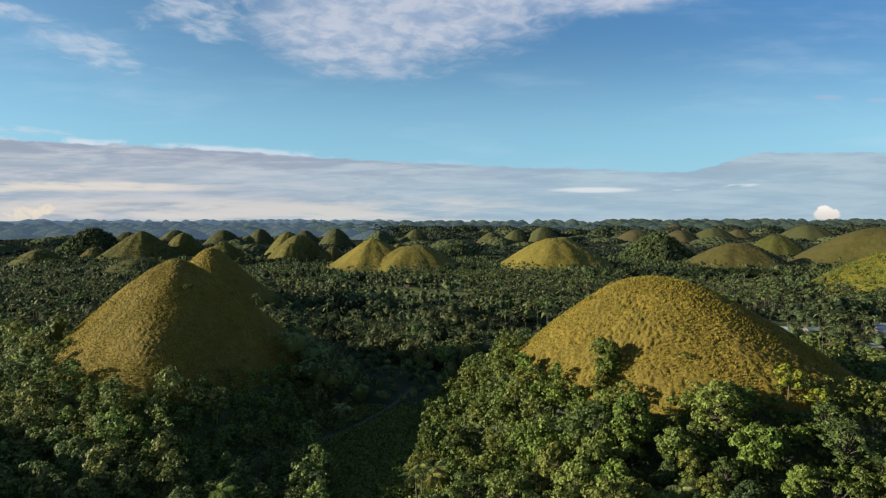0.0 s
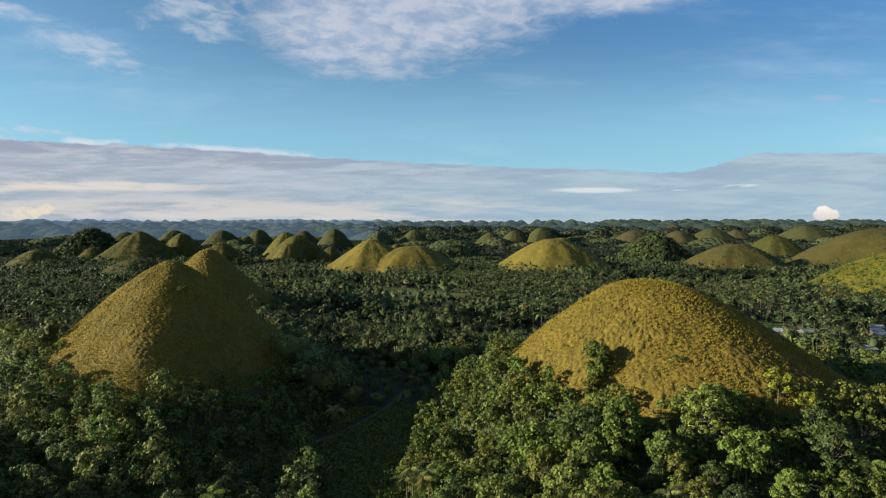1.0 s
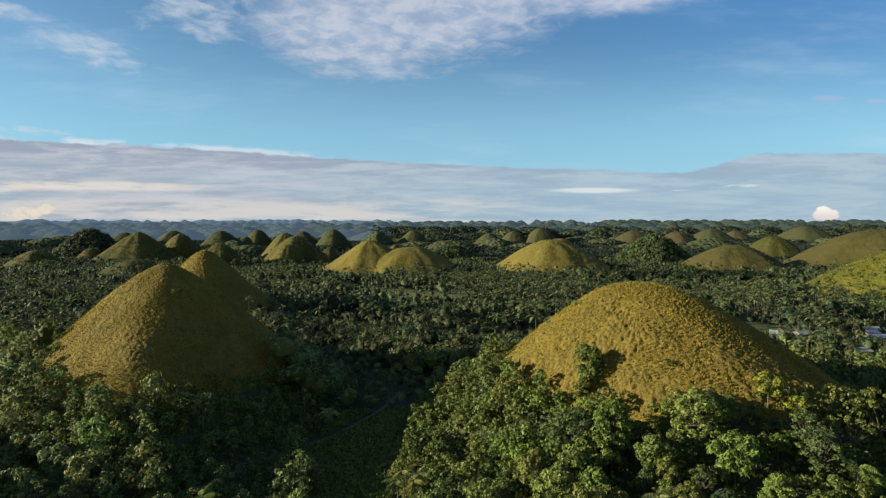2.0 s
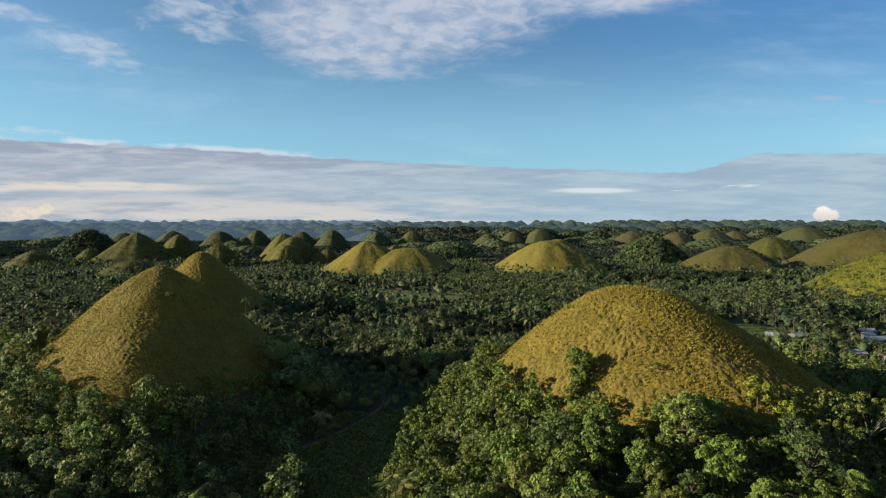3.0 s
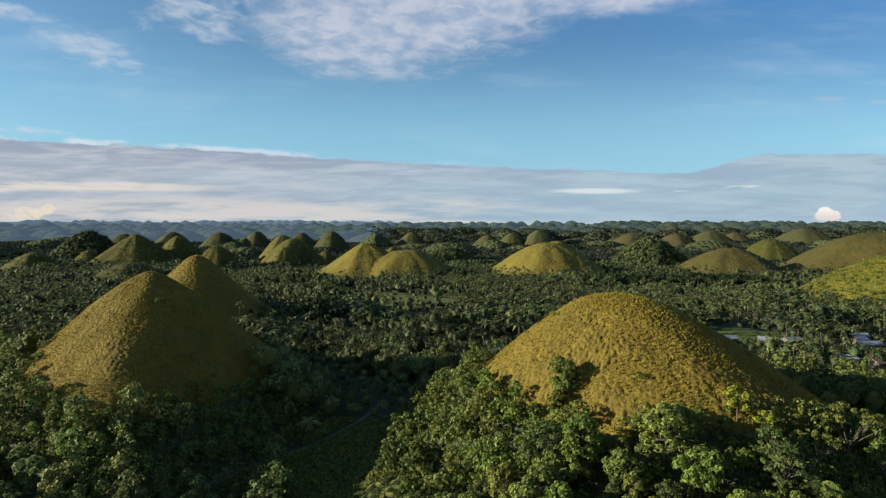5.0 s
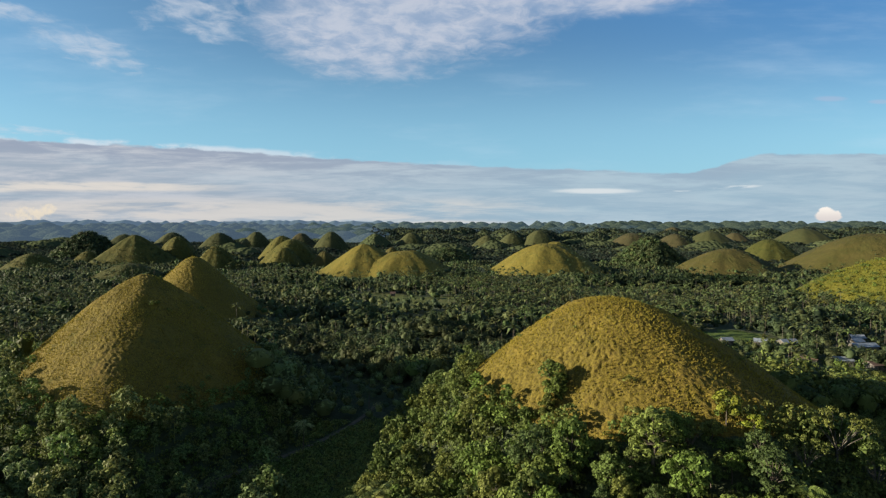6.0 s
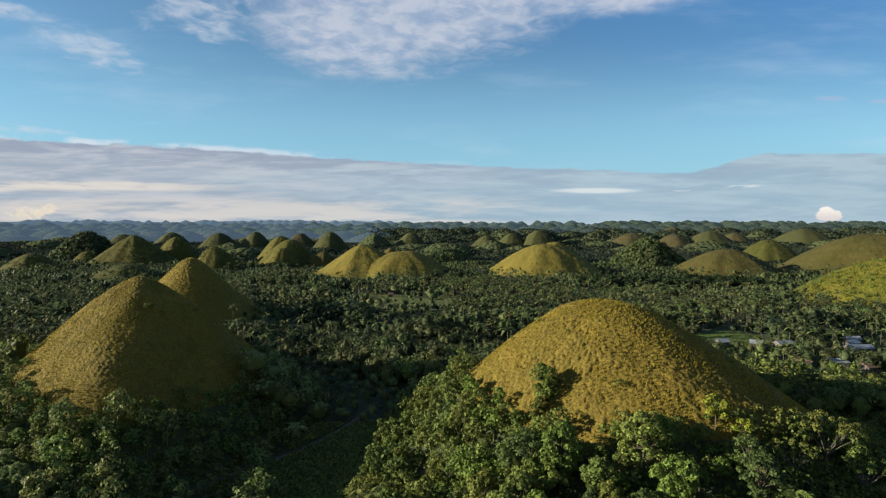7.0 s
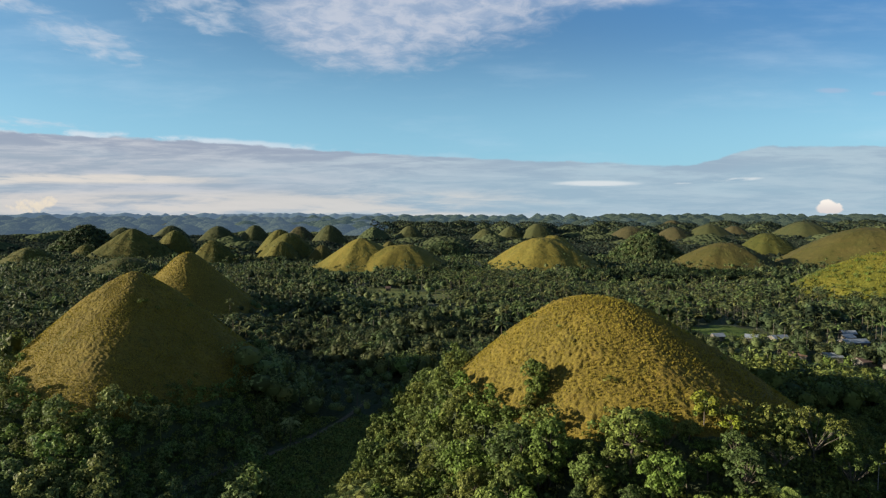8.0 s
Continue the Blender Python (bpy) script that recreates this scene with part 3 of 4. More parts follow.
levels = np.array([0.0, 0.35, 0.7, 0.92, 1.0])
RX, RZ = np.repeat(rx[None], 5, 0), levels[:, None] * crest[None]
RY = 4690 + 120 * levels[:, None] ** 1.5 + 10 * np.sin(rx / 90)[None] - np.abs(rx)[None] ** 2 / 12000
i, j = np.meshgrid(np.arange(4), np.arange(559), indexing="ij")
k = i * 560 + j
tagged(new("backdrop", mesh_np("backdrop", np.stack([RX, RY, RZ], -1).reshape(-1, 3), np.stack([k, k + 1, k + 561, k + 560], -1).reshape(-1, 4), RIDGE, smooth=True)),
       label="long ridge along the horizon, blue haze added as glow", category="ridge", kind="structure")


def graded(reach, n, near):
    t = np.linspace(-1, 1, n)
    return np.sinh(t * near) / math.sinh(near) * reach


gx, gy = np.meshgrid(graded(4900, 161, 4.0), graded(4900, 161, 4.0) + 80)
ground_z = plain_height(gx, gy)
i, j = np.meshgrid(np.arange(160), np.arange(160), indexing="ij")
k = i * 161 + j
ground = new("ground", mesh_np("ground", np.stack([gx, gy, ground_z], -1).reshape(-1, 3), np.stack([k, k + 1, k + 162, k + 161], -1).reshape(-1, 4), UNDERGROWTH, smooth=True))
tagged(ground, label="dark green undergrowth covering the valley floor", category="ground", kind="structure")

# ---- clearings: meadows, the track, sight gaps before the hamlet ----
CLEAR = []


def meadow(x, y, rx, ry, label, cover=MEADOW):
    ang = np.linspace(0, 2 * math.pi, 40, endpoint=False)
    A, R = np.meshgrid(ang, np.linspace(0.05, 1, 8))
    w = 1 + 0.2 * np.sin(A * 3 + x) + 0.14 * np.sin(A * 5 + y) + 0.1 * np.sin(A * 9 + x)
    X, Y = x + rx * R * w * np.cos(A), y + ry * R * w * np.sin(A)
    Z = plain_height(X, Y) + 0.30 - 0.28 * (R > 0.95)
    i, j = np.meshgrid(np.arange(7), np.arange(40), indexing="ij")
    k = (j + 1) % 40
    q = np.stack([i * 40 + j, (i + 1) * 40 + j, (i + 1) * 40 + k, i * 40 + k], -1).reshape(-1, 4)
    CLEAR.append((x, y, rx, ry))
    tagged(new("meadow", mesh_np("meadow", np.stack([X, Y, Z], -1).reshape(-1, 3), q, cover, smooth=True)), label=label, category="field", kind="structure")


meadow(-18, 488, 58, 52, "open pale green grass field between the trees")
meadow(4, 300, 15, 25, "small shaded grass field among the trees")
meadow(188, 340, 18, 24, "bright green grass field behind the hamlet", LAWN)
meadow(226, 604, 16, 12, "pale clearing beside a distant road")
meadow(-88, 676, 46, 20, "bright green grass slope at the foot of twin hills", LAWN)


def clear_of(x, y, grow=1.0):
    ok = np.ones(len(x), bool)
    stray = np.sin(x * 12.9898 + y * 78.233) * 43758.5453 % 1 < 0.14  # single trees in the fields
    for n, (cx, cy, rx, ry) in enumerate(CLEAR):
        ok &= (stray & (n < 2)) | (((x - cx) / (rx * grow)) ** 2 + ((y - cy) / (ry * grow)) ** 2 > 1)
    return ok


# the track through the hollow
ty = np.linspace(142, 225, 40)
tx = -56 + (ty - 140) * 0.47 + 5 * np.sin(ty / 15)
side = np.array([-1.0, 0.0, 1.0])
TX, TY = tx[:, None] + side[None], np.repeat(ty[:, None], 3, 1)
TZ = plain_height(TX, TY) + 0.2
i, j = np.meshgrid(np.arange(39), np.arange(2), indexing="ij")
k = i * 3 + j
tagged(new("track", mesh_np("track", np.stack([TX, TY, TZ], -1).reshape(-1, 3), np.stack([k, k + 1, k + 4, k + 3], -1).reshape(-1, 4), DIRT, smooth=True)),
       label="narrow dirt track through dark undergrowth", category="path", kind="structure")


def track_gap(x, y):
    return np.abs(x - np.interp(y, ty, tx)) + 99 * ((y < 140) | (y > 227))


# ---- trees ----
def leaf_cards(centres, outward, length, width, rng, droop=0.2, plain=False):
    """Folded leaf sprays: one rhombus each, facing more or less outward."""
    n = len(centres)
    normal = outward + rng.normal(0, 0.33, (n, 3)) + [0, 0, 0.15]
    normal /= np.linalg.norm(normal, axis=1)[:, None]
    along = np.cross(normal, rng.normal(0, 1, (n, 3)))
    along /= np.linalg.norm(along, axis=1)[:, None] + 1e-6
    across = np.cross(normal, along)
    L, W = length * rng.uniform(0.7, 1.3, (n, 1)), width * rng.uniform(0.7, 1.3, (n, 1))
    down = np.array([0, 0, -droop]) * L
    if plain:  # one triangle a spray, for trees farther off
        v = np.stack([centres - along * L / 2 - across * W / 2, centres - along * L / 2 + across * W / 2, centres + along * L / 2 + down], 1)
        return v.reshape(-1, 3), np.arange(3 * n).reshape(-1, 3)
    v = np.stack([centres - along * L / 2, centres + across * W / 2 + normal * W * 0.12, centres + along * L / 2 + down, centres - across * W / 2 + normal * W * 0.12], 1)
    return v.reshape(-1, 3), np.arange(4 * n).reshape(-1, 4)


def crown_cards(rng, clumps, leaves, spread, height, lift, clump_size, leaf, plain=False):
    """A crown of leafy clumps: they sit on an uneven egg round (0, 0, lift), leaves on each clump's skin."""
    pieces, cs = [], []
    for c in range(clumps):
        z = 1.0 - 1.55 * (c + 0.5) / clumps
        a = c * 2.39996 + rng.uniform(-0.5, 0.5)
        q = math.sqrt(max(1 - z * z, 0.0)) * rng.uniform(0.7, 1.15)
        p0 = np.array([spread * q * math.cos(a), spread * q * math.sin(a), lift + height * (z * rng.uniform(0.8, 1.1))])
        s = clump_size * rng.uniform(0.6, 1.4)
        cs.append((*p0, s))
        d = rng.normal(0, 1, (leaves, 3))
        d /= np.linalg.norm(d, axis=1)[:, None]
        d[:, 2] = np.where(d[:, 2] < -0.3, -d[:, 2], d[:, 2])
        p = p0 + d * s * [1, 1, 0.8] * rng.uniform(0.72, 1.1, (leaves, 1))
        pieces.append(leaf_cards(p, d, leaf, leaf * (0.8 if plain else 0.62), rng, plain=plain))
    v, f = join(pieces)
    return v, f, cs


def tube(points, radii, sides=5):
    """A tapered limb along points: quads."""
    P, rings = np.array(points, float), []
    for i, p in enumerate(P):
        d = P[min(i + 1, len(P) - 1)] - P[max(i - 1, 0)]
        d = d / (np.linalg.norm(d) + 1e-9)
        a = np.cross(d, [0.3, 1, 0.1])
        a /= np.linalg.norm(a)
        b = np.cross(d, a)
        t = np.linspace(0, 2 * math.pi, sides, endpoint=False)[:, None]
        rings.append(p + radii[i] * (np.cos(t) * a + np.sin(t) * b))
    i, j = np.meshgrid(np.arange(len(P) - 1), np.arange(sides), indexing="ij")
    k = (j + 1) % sides
    return np.concatenate(rings), np.stack([i * sides + j, i * sides + k, (i + 1) * sides + k, (i + 1) * sides + j], -1).reshape(-1, 4)


def limbs(rng, cs, lift, girth, fork=0.75):
    """A trunk that forks at a share of the crown's height, and a limb to each clump."""
    trunk_top = (rng.uniform(-0.3, 0.3), rng.uniform(-0.3, 0.3), lift * fork)
    pieces = [tube([(0, 0, -1.2), (0.1, 0, lift * 0.35), trunk_top], [girth, girth * 0.75, girth * 0.5], 6)]
    for x, y, z, s in cs:
        mid = (x * 0.4, y * 0.4, trunk_top[2] + (z - trunk_top[2]) * 0.45)
        pieces.append(tube([trunk_top, mid, (x, y, z)], [girth * 0.36, girth * 0.22, girth * 0.08], 4))
    return join(pieces)


def tree_kind(name, rng, clumps, leaves, spread, height, lift, clump_size, leaf, girth, leaf_mat, label):
    """One tree: an Empty at its base with its trunk and crown."""
    v, f, cs = crown_cards(rng, clumps, leaves, spread, height, lift, clump_size, leaf, True)
    tv, tf = limbs(rng, cs, lift, girth, 0.25 if name == "umbrella_tree" else 0.75)
    base = new(name)
    part("trunk", mesh_np("trunk", tv, tf, PALE_BARK if name in ("umbrella_tree", "bare_tree") else BARK, smooth=True), base)
    part("crown", mesh_np("crown", v, f, leaf_mat), base)
    return tagged(base, label=label, category="tree", group="forest trees")


def frond_set(rng, fronds, length, segments, width, lift):
    pieces = []
    for i in range(fronds):
        a = i * 2.39996 + rng.uniform(-0.2, 0.2)
        rise, curl = rng.uniform(-0.3, 1.0), rng.uniform(1.1, 1.9)
        t = np.linspace(0, 1, segments + 1)
        ang = rise - curl * t
        step = length / segments * rng.uniform(0.85, 1.1)
        r = np.concatenate([[0], np.cumsum(np.cos(ang[:-1])) * step])
        z = np.concatenate([[0], np.cumsum(np.sin(ang[:-1])) * step])
        w = width * np.sin(np.clip(t * 0.9 + 0.12, 0, 1) * math.pi) ** 0.7 + 0.05
        spine = np.stack([r * math.cos(a), r * math.sin(a), lift + z], -1)
        across = np.array([-math.sin(a), math.cos(a), 0])
        left, right = spine + across * w[:, None] - [0, 0, 0.35] * w[:, None], spine - across * w[:, None] - [0, 0, 0.35] * w[:, None]
        n = segments + 1
        v = np.concatenate([spine, left, right])
        s = np.arange(segments)
        pieces.append((v, np.concatenate([np.stack([s, s + 1, n + s + 1, n + s], -1), np.stack([s, 2 * n + s, 2 * n + s + 1, s + 1], -1)])))
    return join(pieces)


def leaflet_fronds(rng, fronds, length, lift):
    """Palm fronds with single leaflets on both sides of each rib."""
    pieces = []
    for i in range(fronds):
        a = i * 2.39996 + rng.uniform(-0.2, 0.2)
        rise, curl = rng.uniform(-0.4, 1.05), rng.uniform(1.1, 1.8)
        t = np.linspace(0, 1, 15)
        ang = rise - curl * t
        step = length / 14
        r, z = np.concatenate([[0], np.cumsum(np.cos(ang[:-1])) * step]), np.concatenate([[0], np.cumsum(np.sin(ang[:-1])) * step])
        spine = np.stack([r * math.cos(a), r * math.sin(a), lift + z], -1)
        out, across = np.array([math.cos(a), math.sin(a), 0]), np.array([-math.sin(a), math.cos(a), 0])
        for s in (-1, 1):
            L = (0.95 * np.sin(np.clip(t[1:] * 0.85 + 0.15, 0, 1) * math.pi) + 0.15)[:, None]
            p = spine[1:]
            tip = p + across * s * L + out * L * 0.35 - [0, 0, 0.45] * L
            w = out * 0.13
            pieces.append((np.stack([p - w, p + w, tip + w * 0.3, tip - w * 0.3], 1).reshape(-1, 3), np.arange(4 * 14).reshape(-1, 4)))
    return join(pieces)


def palm_kind(rng, height):
    base = new("coconut_palm")
    lean = rng.uniform(-0.8, 0.8)
    tv, tf = tube([(0, 0, -1), (lean * 0.3, 0, height * 0.4), (lean, 0, height)], [0.24, 0.17, 0.13], 6)
    part("trunk", mesh_np("trunk", tv, tf, BARK, smooth=True), base)
    v, f = leaflet_fronds(rng, 17, 4.2, height)
    part("crown", mesh_np("crown", v + [lean, 0, 0], f, PALM), base)
    return tagged(base, label="tall coconut palm with arching feathery fronds", category="palm tree", group="coconut palms")


rng = np.random.default_rng(3)
KINDS = [
    tree_kind("broadleaf_tree", rng, 30, 84, 2.1, 2.8, 5.0, 0.78, 0.40, 0.22, LEAF, "rounded broadleaf tree with dense mid-green clumped foliage"),
    tree_kind("broadleaf_tree", rng, 34, 80, 2.9, 2.5, 5.6, 0.78, 0.40, 0.26, LEAF, "wide broadleaf tree with layered green foliage"),
    tree_kind("broadleaf_tree", rng, 26, 78, 1.5, 3.8, 5.4, 0.72, 0.38, 0.2, LEAF, "slender upright broadleaf tree with green foliage"),
    tree_kind("broadleaf_tree", rng, 34, 70, 2.6, 3.3, 5.2, 0.74, 0.39, 0.25, LEAF, "bushy broadleaf tree with uneven leafy crown"),
    tree_kind("broadleaf_tree", rng, 22, 78, 1.8, 2.0, 3.6, 0.72, 0.38, 0.18, LEAF, "small broadleaf tree with dense rounded crown"),
    tree_kind("umbrella_tree", rng, 19, 64, 4.4, 0.9, 6.6, 0.80, 0.32, 0.24, LEAF, "spreading umbrella-shaped tree with bare pale limbs showing"),
    tree_kind("bare_tree", rng, 16, 14, 1.7, 3.0, 5.6, 0.8, 0.30, 0.26, LEAF, "half-bare tree with pale grey limbs and few leaves"),
]
PALM_THING = palm_kind(rng, 9.5)
YELLOW_TREE = tree_kind("young_tree", rng, 8, 80, 1.5, 2.2, 3.6, 0.8, 0.5, 0.14, LEAF_YELLOW, "young tree with bright yellow-green leaves at the hill's foot")
HILL_BUSH = tree_kind("hill_tree", rng, 16, 150, 1.25, 3.4, 1.5, 1.05, 0.40, 0.16, LEAF_DARK, "dense dark green tree standing alone on the grassy slope")


def spots(rng, y0, y1, gap, half=0.80, margin=26):
    """A jittered grid of places in the wedge of land ahead, between two distances."""
    n = int((half * y1 + margin) / gap) + 1
    X, Y = np.meshgrid(np.arange(-n, n + 1) * gap + 9, np.arange(y0, y1, gap))
    X, Y = X.ravel() + rng.uniform(-0.48, 0.48, X.size) * gap, Y.ravel() + rng.uniform(-0.48, 0.48, X.size) * gap
    keep = np.abs(X - 9) < half * Y + margin
    return X[keep], Y[keep]


def in_hollow(x, y):
    """The open ground beside the track, with low growth alone."""
    west, east = np.interp(y, [105, 150, 170, 195, 222], [-24, -28, -39, -36, -24]), np.interp(y, [105, 150, 222], [-9, -8, -2])
    return (x > west) & (x < east) & (y > 105) & (y < 208)


def uneven(x, y, rng):
    """Sizes in the valley: much low growth, single high trees, and a tall row along the hollow's edge."""
    tall = rng.random(len(x)) < 0.2
    size = np.where(tall, rng.uniform(0.95, 1.25, len(x)), rng.uniform(0.5, 0.75, len(x))) * np.interp(x, [-75, -58], [1.12, 0.97])
    west = np.interp(y, [105, 150, 170, 195, 222], [-24, -26, -35, -28, -16])
    return np.where((x < west) & (x > west - 11) & (rng.random(len(x)) < 0.38) & (y < 185), rng.uniform(1.15, 1.45, len(x)), size)


def stand(x, y):
    """How tall the forest stands: groups of high trees and lower, younger growth between them."""
    k = 0.5 + 0.28 * np.sin(x / 17 + 2.1 * np.sin(y / 38)) + 0.28 * np.sin(y / 14 + 1.9 * np.sin(x / 33 + 1))
    return 0.60 + 0.98 * np.clip(k, 0, 1) ** 1.5


def grove(x, y):
    """Where coconut palms rule: 1 in the midst of the groves."""
    k = np.exp(-((x - 195) / 135) ** 2 - ((y - 430) / 85) ** 2) + 0.9 * np.exp(-((x - 55) / 75) ** 2 - ((y - 545) / 80) ** 2) + 0.6 * np.exp(-((x + 270) / 120) ** 2 - ((y - 450) / 120) ** 2)
    return np.clip(1.35 * k + 0.25 * np.sin(x / 21 + y / 37) * np.sin(y / 29), 0, 1)


def wooded(x, y, rng, edge=0.045, hollow=True):
    """Where trees stand: off the bare crowns (with a ragged edge), the meadows and the track."""
    z, bare = land_height(x, y)
    ok = (bare > 1 + rng.normal(0, edge, len(x))) & clear_of(x, y) & (track_gap(x, y) > 2.2) & ~(hollow & in_hollow(x, y))
    return x[ok], y[ok], z[ok]


CLEAR.append((-5, 127, 7, 12))
CLEAR.append((51, 136, 4, 3.5))
CLEAR.append((79, 125.5, 3.5, 4.5))
CLEAR.append((98, 119.5, 11, 5))
CLEAR.append((112.5, 118.5, 2.5, 4))
# the hamlet's plots: x, y, turn, length, depth, roof
PLOTS = [(204, 316, 12, 10, 6.5, TIN), (190, 318, -25, 7, 5, TIN), (173, 322, 8, 7, 5, TIN), (255, 334, -10, 8, 6, TIN), (246, 322, 20, 8, 6, TIN),
         (240, 308, 4, 14, 7, TIN), (208, 278, -6, 9, 6, TIN), (218, 270, 15, 9, 7, RUST), (226, 262, 30, 9, 6, PLASTER), (192, 280, -14, 8, 6, RUST), (-33, 519, 5, 5, 4, RUST)]
CLEAR.append((265, 622, 84, 32))
CLEAR.append((20, 656, 34, 28))
# gaps in the trees, shifted towards the camera so that the houses show
for px, py, *_ in PLOTS:
    reach = math.hypot(px - 12, py)
    CLEAR.append((px - (px - 12) / reach * 11, py - py / reach * 11, 6.5, 15))

# the 300 trees that stand nearest are things of their own
rng = np.random.default_rng(11)
x, y = spots(rng, 97, 205, 4.3)
keep = (x < -12) | (rng.random(len(x)) < 0.8)
x, y, z = wooded(x[keep], y[keep], rng)
order = np.argsort(y + 0.15 * np.abs(x - 9))
x, y, z = x[order], y[order], z[order]
fringe = np.clip(0.6 + (land_height(x, y)[1] - 1) * 5.0, 0.6, 1)
for n in range(290):
    valley = x[n] < -12
    pick = int(rng.choice(7, p=[0.20, 0.06, 0.33, 0.13, 0.21, 0.0, 0.07] if valley else [0.22, 0.2, 0.17, 0.2, 0.16, 0.03, 0.02]))
    kind = KINDS[pick]
    s = uneven(x[n:n + 1], y[n:n + 1], rng)[0] if valley else rng.choice([rng.uniform(0.65, 1.2), rng.uniform(1.4, 1.9)], p=[0.75, 0.25])
    s = min(s, 1.1) if pick > 4 else s
    s *= fringe[n] * (0.62 if x[n] > 106 and y[n] > 128 else 1.0)
    t = copy_thing(kind, pose(x[n], y[n], z[n], 0, 0, rng.uniform(0, 360)))
    t.scale = (s, s, s * rng.uniform(0.85, 1.15))
    # valley crowns take the leaf colour tinted for shade
    if valley:
        for o in t.children:
            if o.name.startswith("crown"):
                o.material_slots[0].link, o.material_slots[0].material = "OBJECT", LEAF_SHADE_BLUE
for px, py in [(-33, 186), (-5, 137), (-1, 133), (-6, 131), (-2, 129.5), (84, 108), (47, 110), (-15, 214), (-47, 121), (-76, 104)]:
    pz = float(land_height(np.array([float(px)]), np.array([float(py)]))[0][0])
    copy_thing(PALM_THING, pose(px, py, pz, 0, 0, px * 7 % 360))
for kind, px, py, s, rot in [(KINDS[5], 101.5, 125.5, 1.45, 10), (KINDS[5], 107, 120.5, 1.05, 120), (KINDS[5], 91, 120, 1.0, 220), (HILL_BUSH, 42.8, 150.0, 1.8, 20), (HILL_BUSH, 40.5, 146.8, 1.1, 140), (HILL_BUSH, 35.0, 149, 0.8, 250), (YELLOW_TREE, 78, 128.5, 1.4, 60), (YELLOW_TREE, 83, 126, 1.0, 200)]:
    pz = float(land_height(np.array([float(px)]), np.array([float(py)]))[0][0])
    t = copy_thing(kind, pose(px, py, pz, 0, 0, rot))
    t.scale = (s, s, s)
for kind in (*KINDS, PALM_THING, YELLOW_TREE, HILL_BUSH):
    for o in (*kind.children_recursive, kind):
        bpy.data.objects.remove(o)


def woods(name, templates, x, y, z, size, rng, mat, label, category="forest", squeeze=(0.85, 1.2), smooth=False):
    v, f, t = scatter(templates, np.stack([x, y, z], -1), size, rng, squeeze)
    return tagged(new(name, mesh_np(name, v, f, mat, t, smooth)), label=label, category=category, kind="stuff")


def light_tree(rng, clumps, leaves, leaf, lift=4.8, spread=2.1, size=1.35, height=2.7):
    v, f, cs = crown_cards(rng, clumps, leaves, spread, height, lift, size, leaf, True)
    tv, tf = tube([(0, 0, -1), (0, 0, lift)], [0.2, 0.1], 3)
    return join([(v, f), (tv, np.concatenate([tf[:, (0, 1, 2)], tf[:, (0, 2, 3)]]))])


def dome_of(rng, sides, r, low, high):
    """The dense inside of a far crown: an uneven dome of three rings."""
    a = np.linspace(0, 2 * math.pi, sides, endpoint=False)
    rings = [np.stack([q * r * np.cos(a + o), q * r * np.sin(a + o), np.full(sides, low + (high - low) * h)], -1) * np.append(rng.uniform(0.8, 1.2, (sides, 1)) * [1, 1], rng.uniform(0.92, 1.08, (sides, 1)), 1) for q, h, o in ((0.75, 0.0, 0.0), (1.0, 0.45, 0.4), (0.6, 0.85, 0.8))]
    v = np.concatenate([*rings, [[rng.uniform(-0.2, 0.2) * r, rng.uniform(-0.2, 0.2) * r, high]]])
    s, e = np.arange(sides), (np.arange(sides) + 1) % sides
    f = [np.stack([s + sides * 2, e + sides * 2, np.full(sides, 3 * sides)], -1)]
    for k in (0, sides):
        f += [np.stack([s + k, e + k, e + k + sides], -1), np.stack([s + k, e + k + sides, s + k + sides], -1)]
    return v, np.concatenate(f)


def full_tree(rng, sides, cards, leaf, r, low, high):
    """A tree of the middle distance: a dense dome with loose sprays of leaves on and round it."""
    dv, df = dome_of(rng, sides, r * 0.74, low, high * 0.86)
    d = rng.normal(0, 1, (cards, 3))
    d /= np.linalg.norm(d, axis=1)[:, None]
    d[:, 2] = np.where(d[:, 2] < -0.35, -d[:, 2], d[:, 2])
    mid, half = (low + high) * 0.5, (high - low) * 0.5
    lobes = 1 + 0.16 * np.sin(np.arctan2(d[:, 1], d[:, 0]) * 3 + rng.uniform(0, 6))[:, None]
    p = d * [r, r, half] * rng.uniform(0.82, 1.12, (cards, 1)) * lobes + [0, 0, mid]
    return join([(dv, df), leaf_cards(p, d, leaf, leaf * 0.8, rng, plain=True)])


x, y, z, fringe = x[290:], y[290:], z[290:], fringe[290:]
near_kinds = [light_tree(rng, 13, 30, 0.7, size=1.0), light_tree(rng, 14, 28, 0.7, 5.2, 2.6, 1.0), light_tree(rng, 13, 28, 0.66, 5.4, 1.4, 0.9, 3.6), light_tree(rng, 11, 28, 0.66, 3.6, 1.8, 0.95, 2.0)]
size = np.where(x < -12, uneven(x, y, rng), rng.uniform(0.8, 1.3, len(x))) * fringe * np.where((x > 106) & (y > 128), 0.62, 1.0)
for part_of, leaves, words in ((x < -12, LEAF_VALE, "dense shaded forest filling the hollow"), (x >= -12, LEAF_WOODS, "dense mixed broadleaf forest on the hill's foot")):
    woods("forest", near_kinds, x[part_of], y[part_of], z[part_of], size[part_of], rng, leaves, words)

# bushes under and between the trees
bx, by = spots(rng, 97, 205, 2.5)
bx, by, bz = wooded(bx, by, rng, 0.05, False)
bushes = []
for _ in range(4):
    v, f, _ = crown_cards(rng, 4, 13, 0.75, 0.6, 0.8, 0.75, 0.48, True)
    bushes.append((v, f))
hx, hy = spots(rng, 105, 208, 1.5)
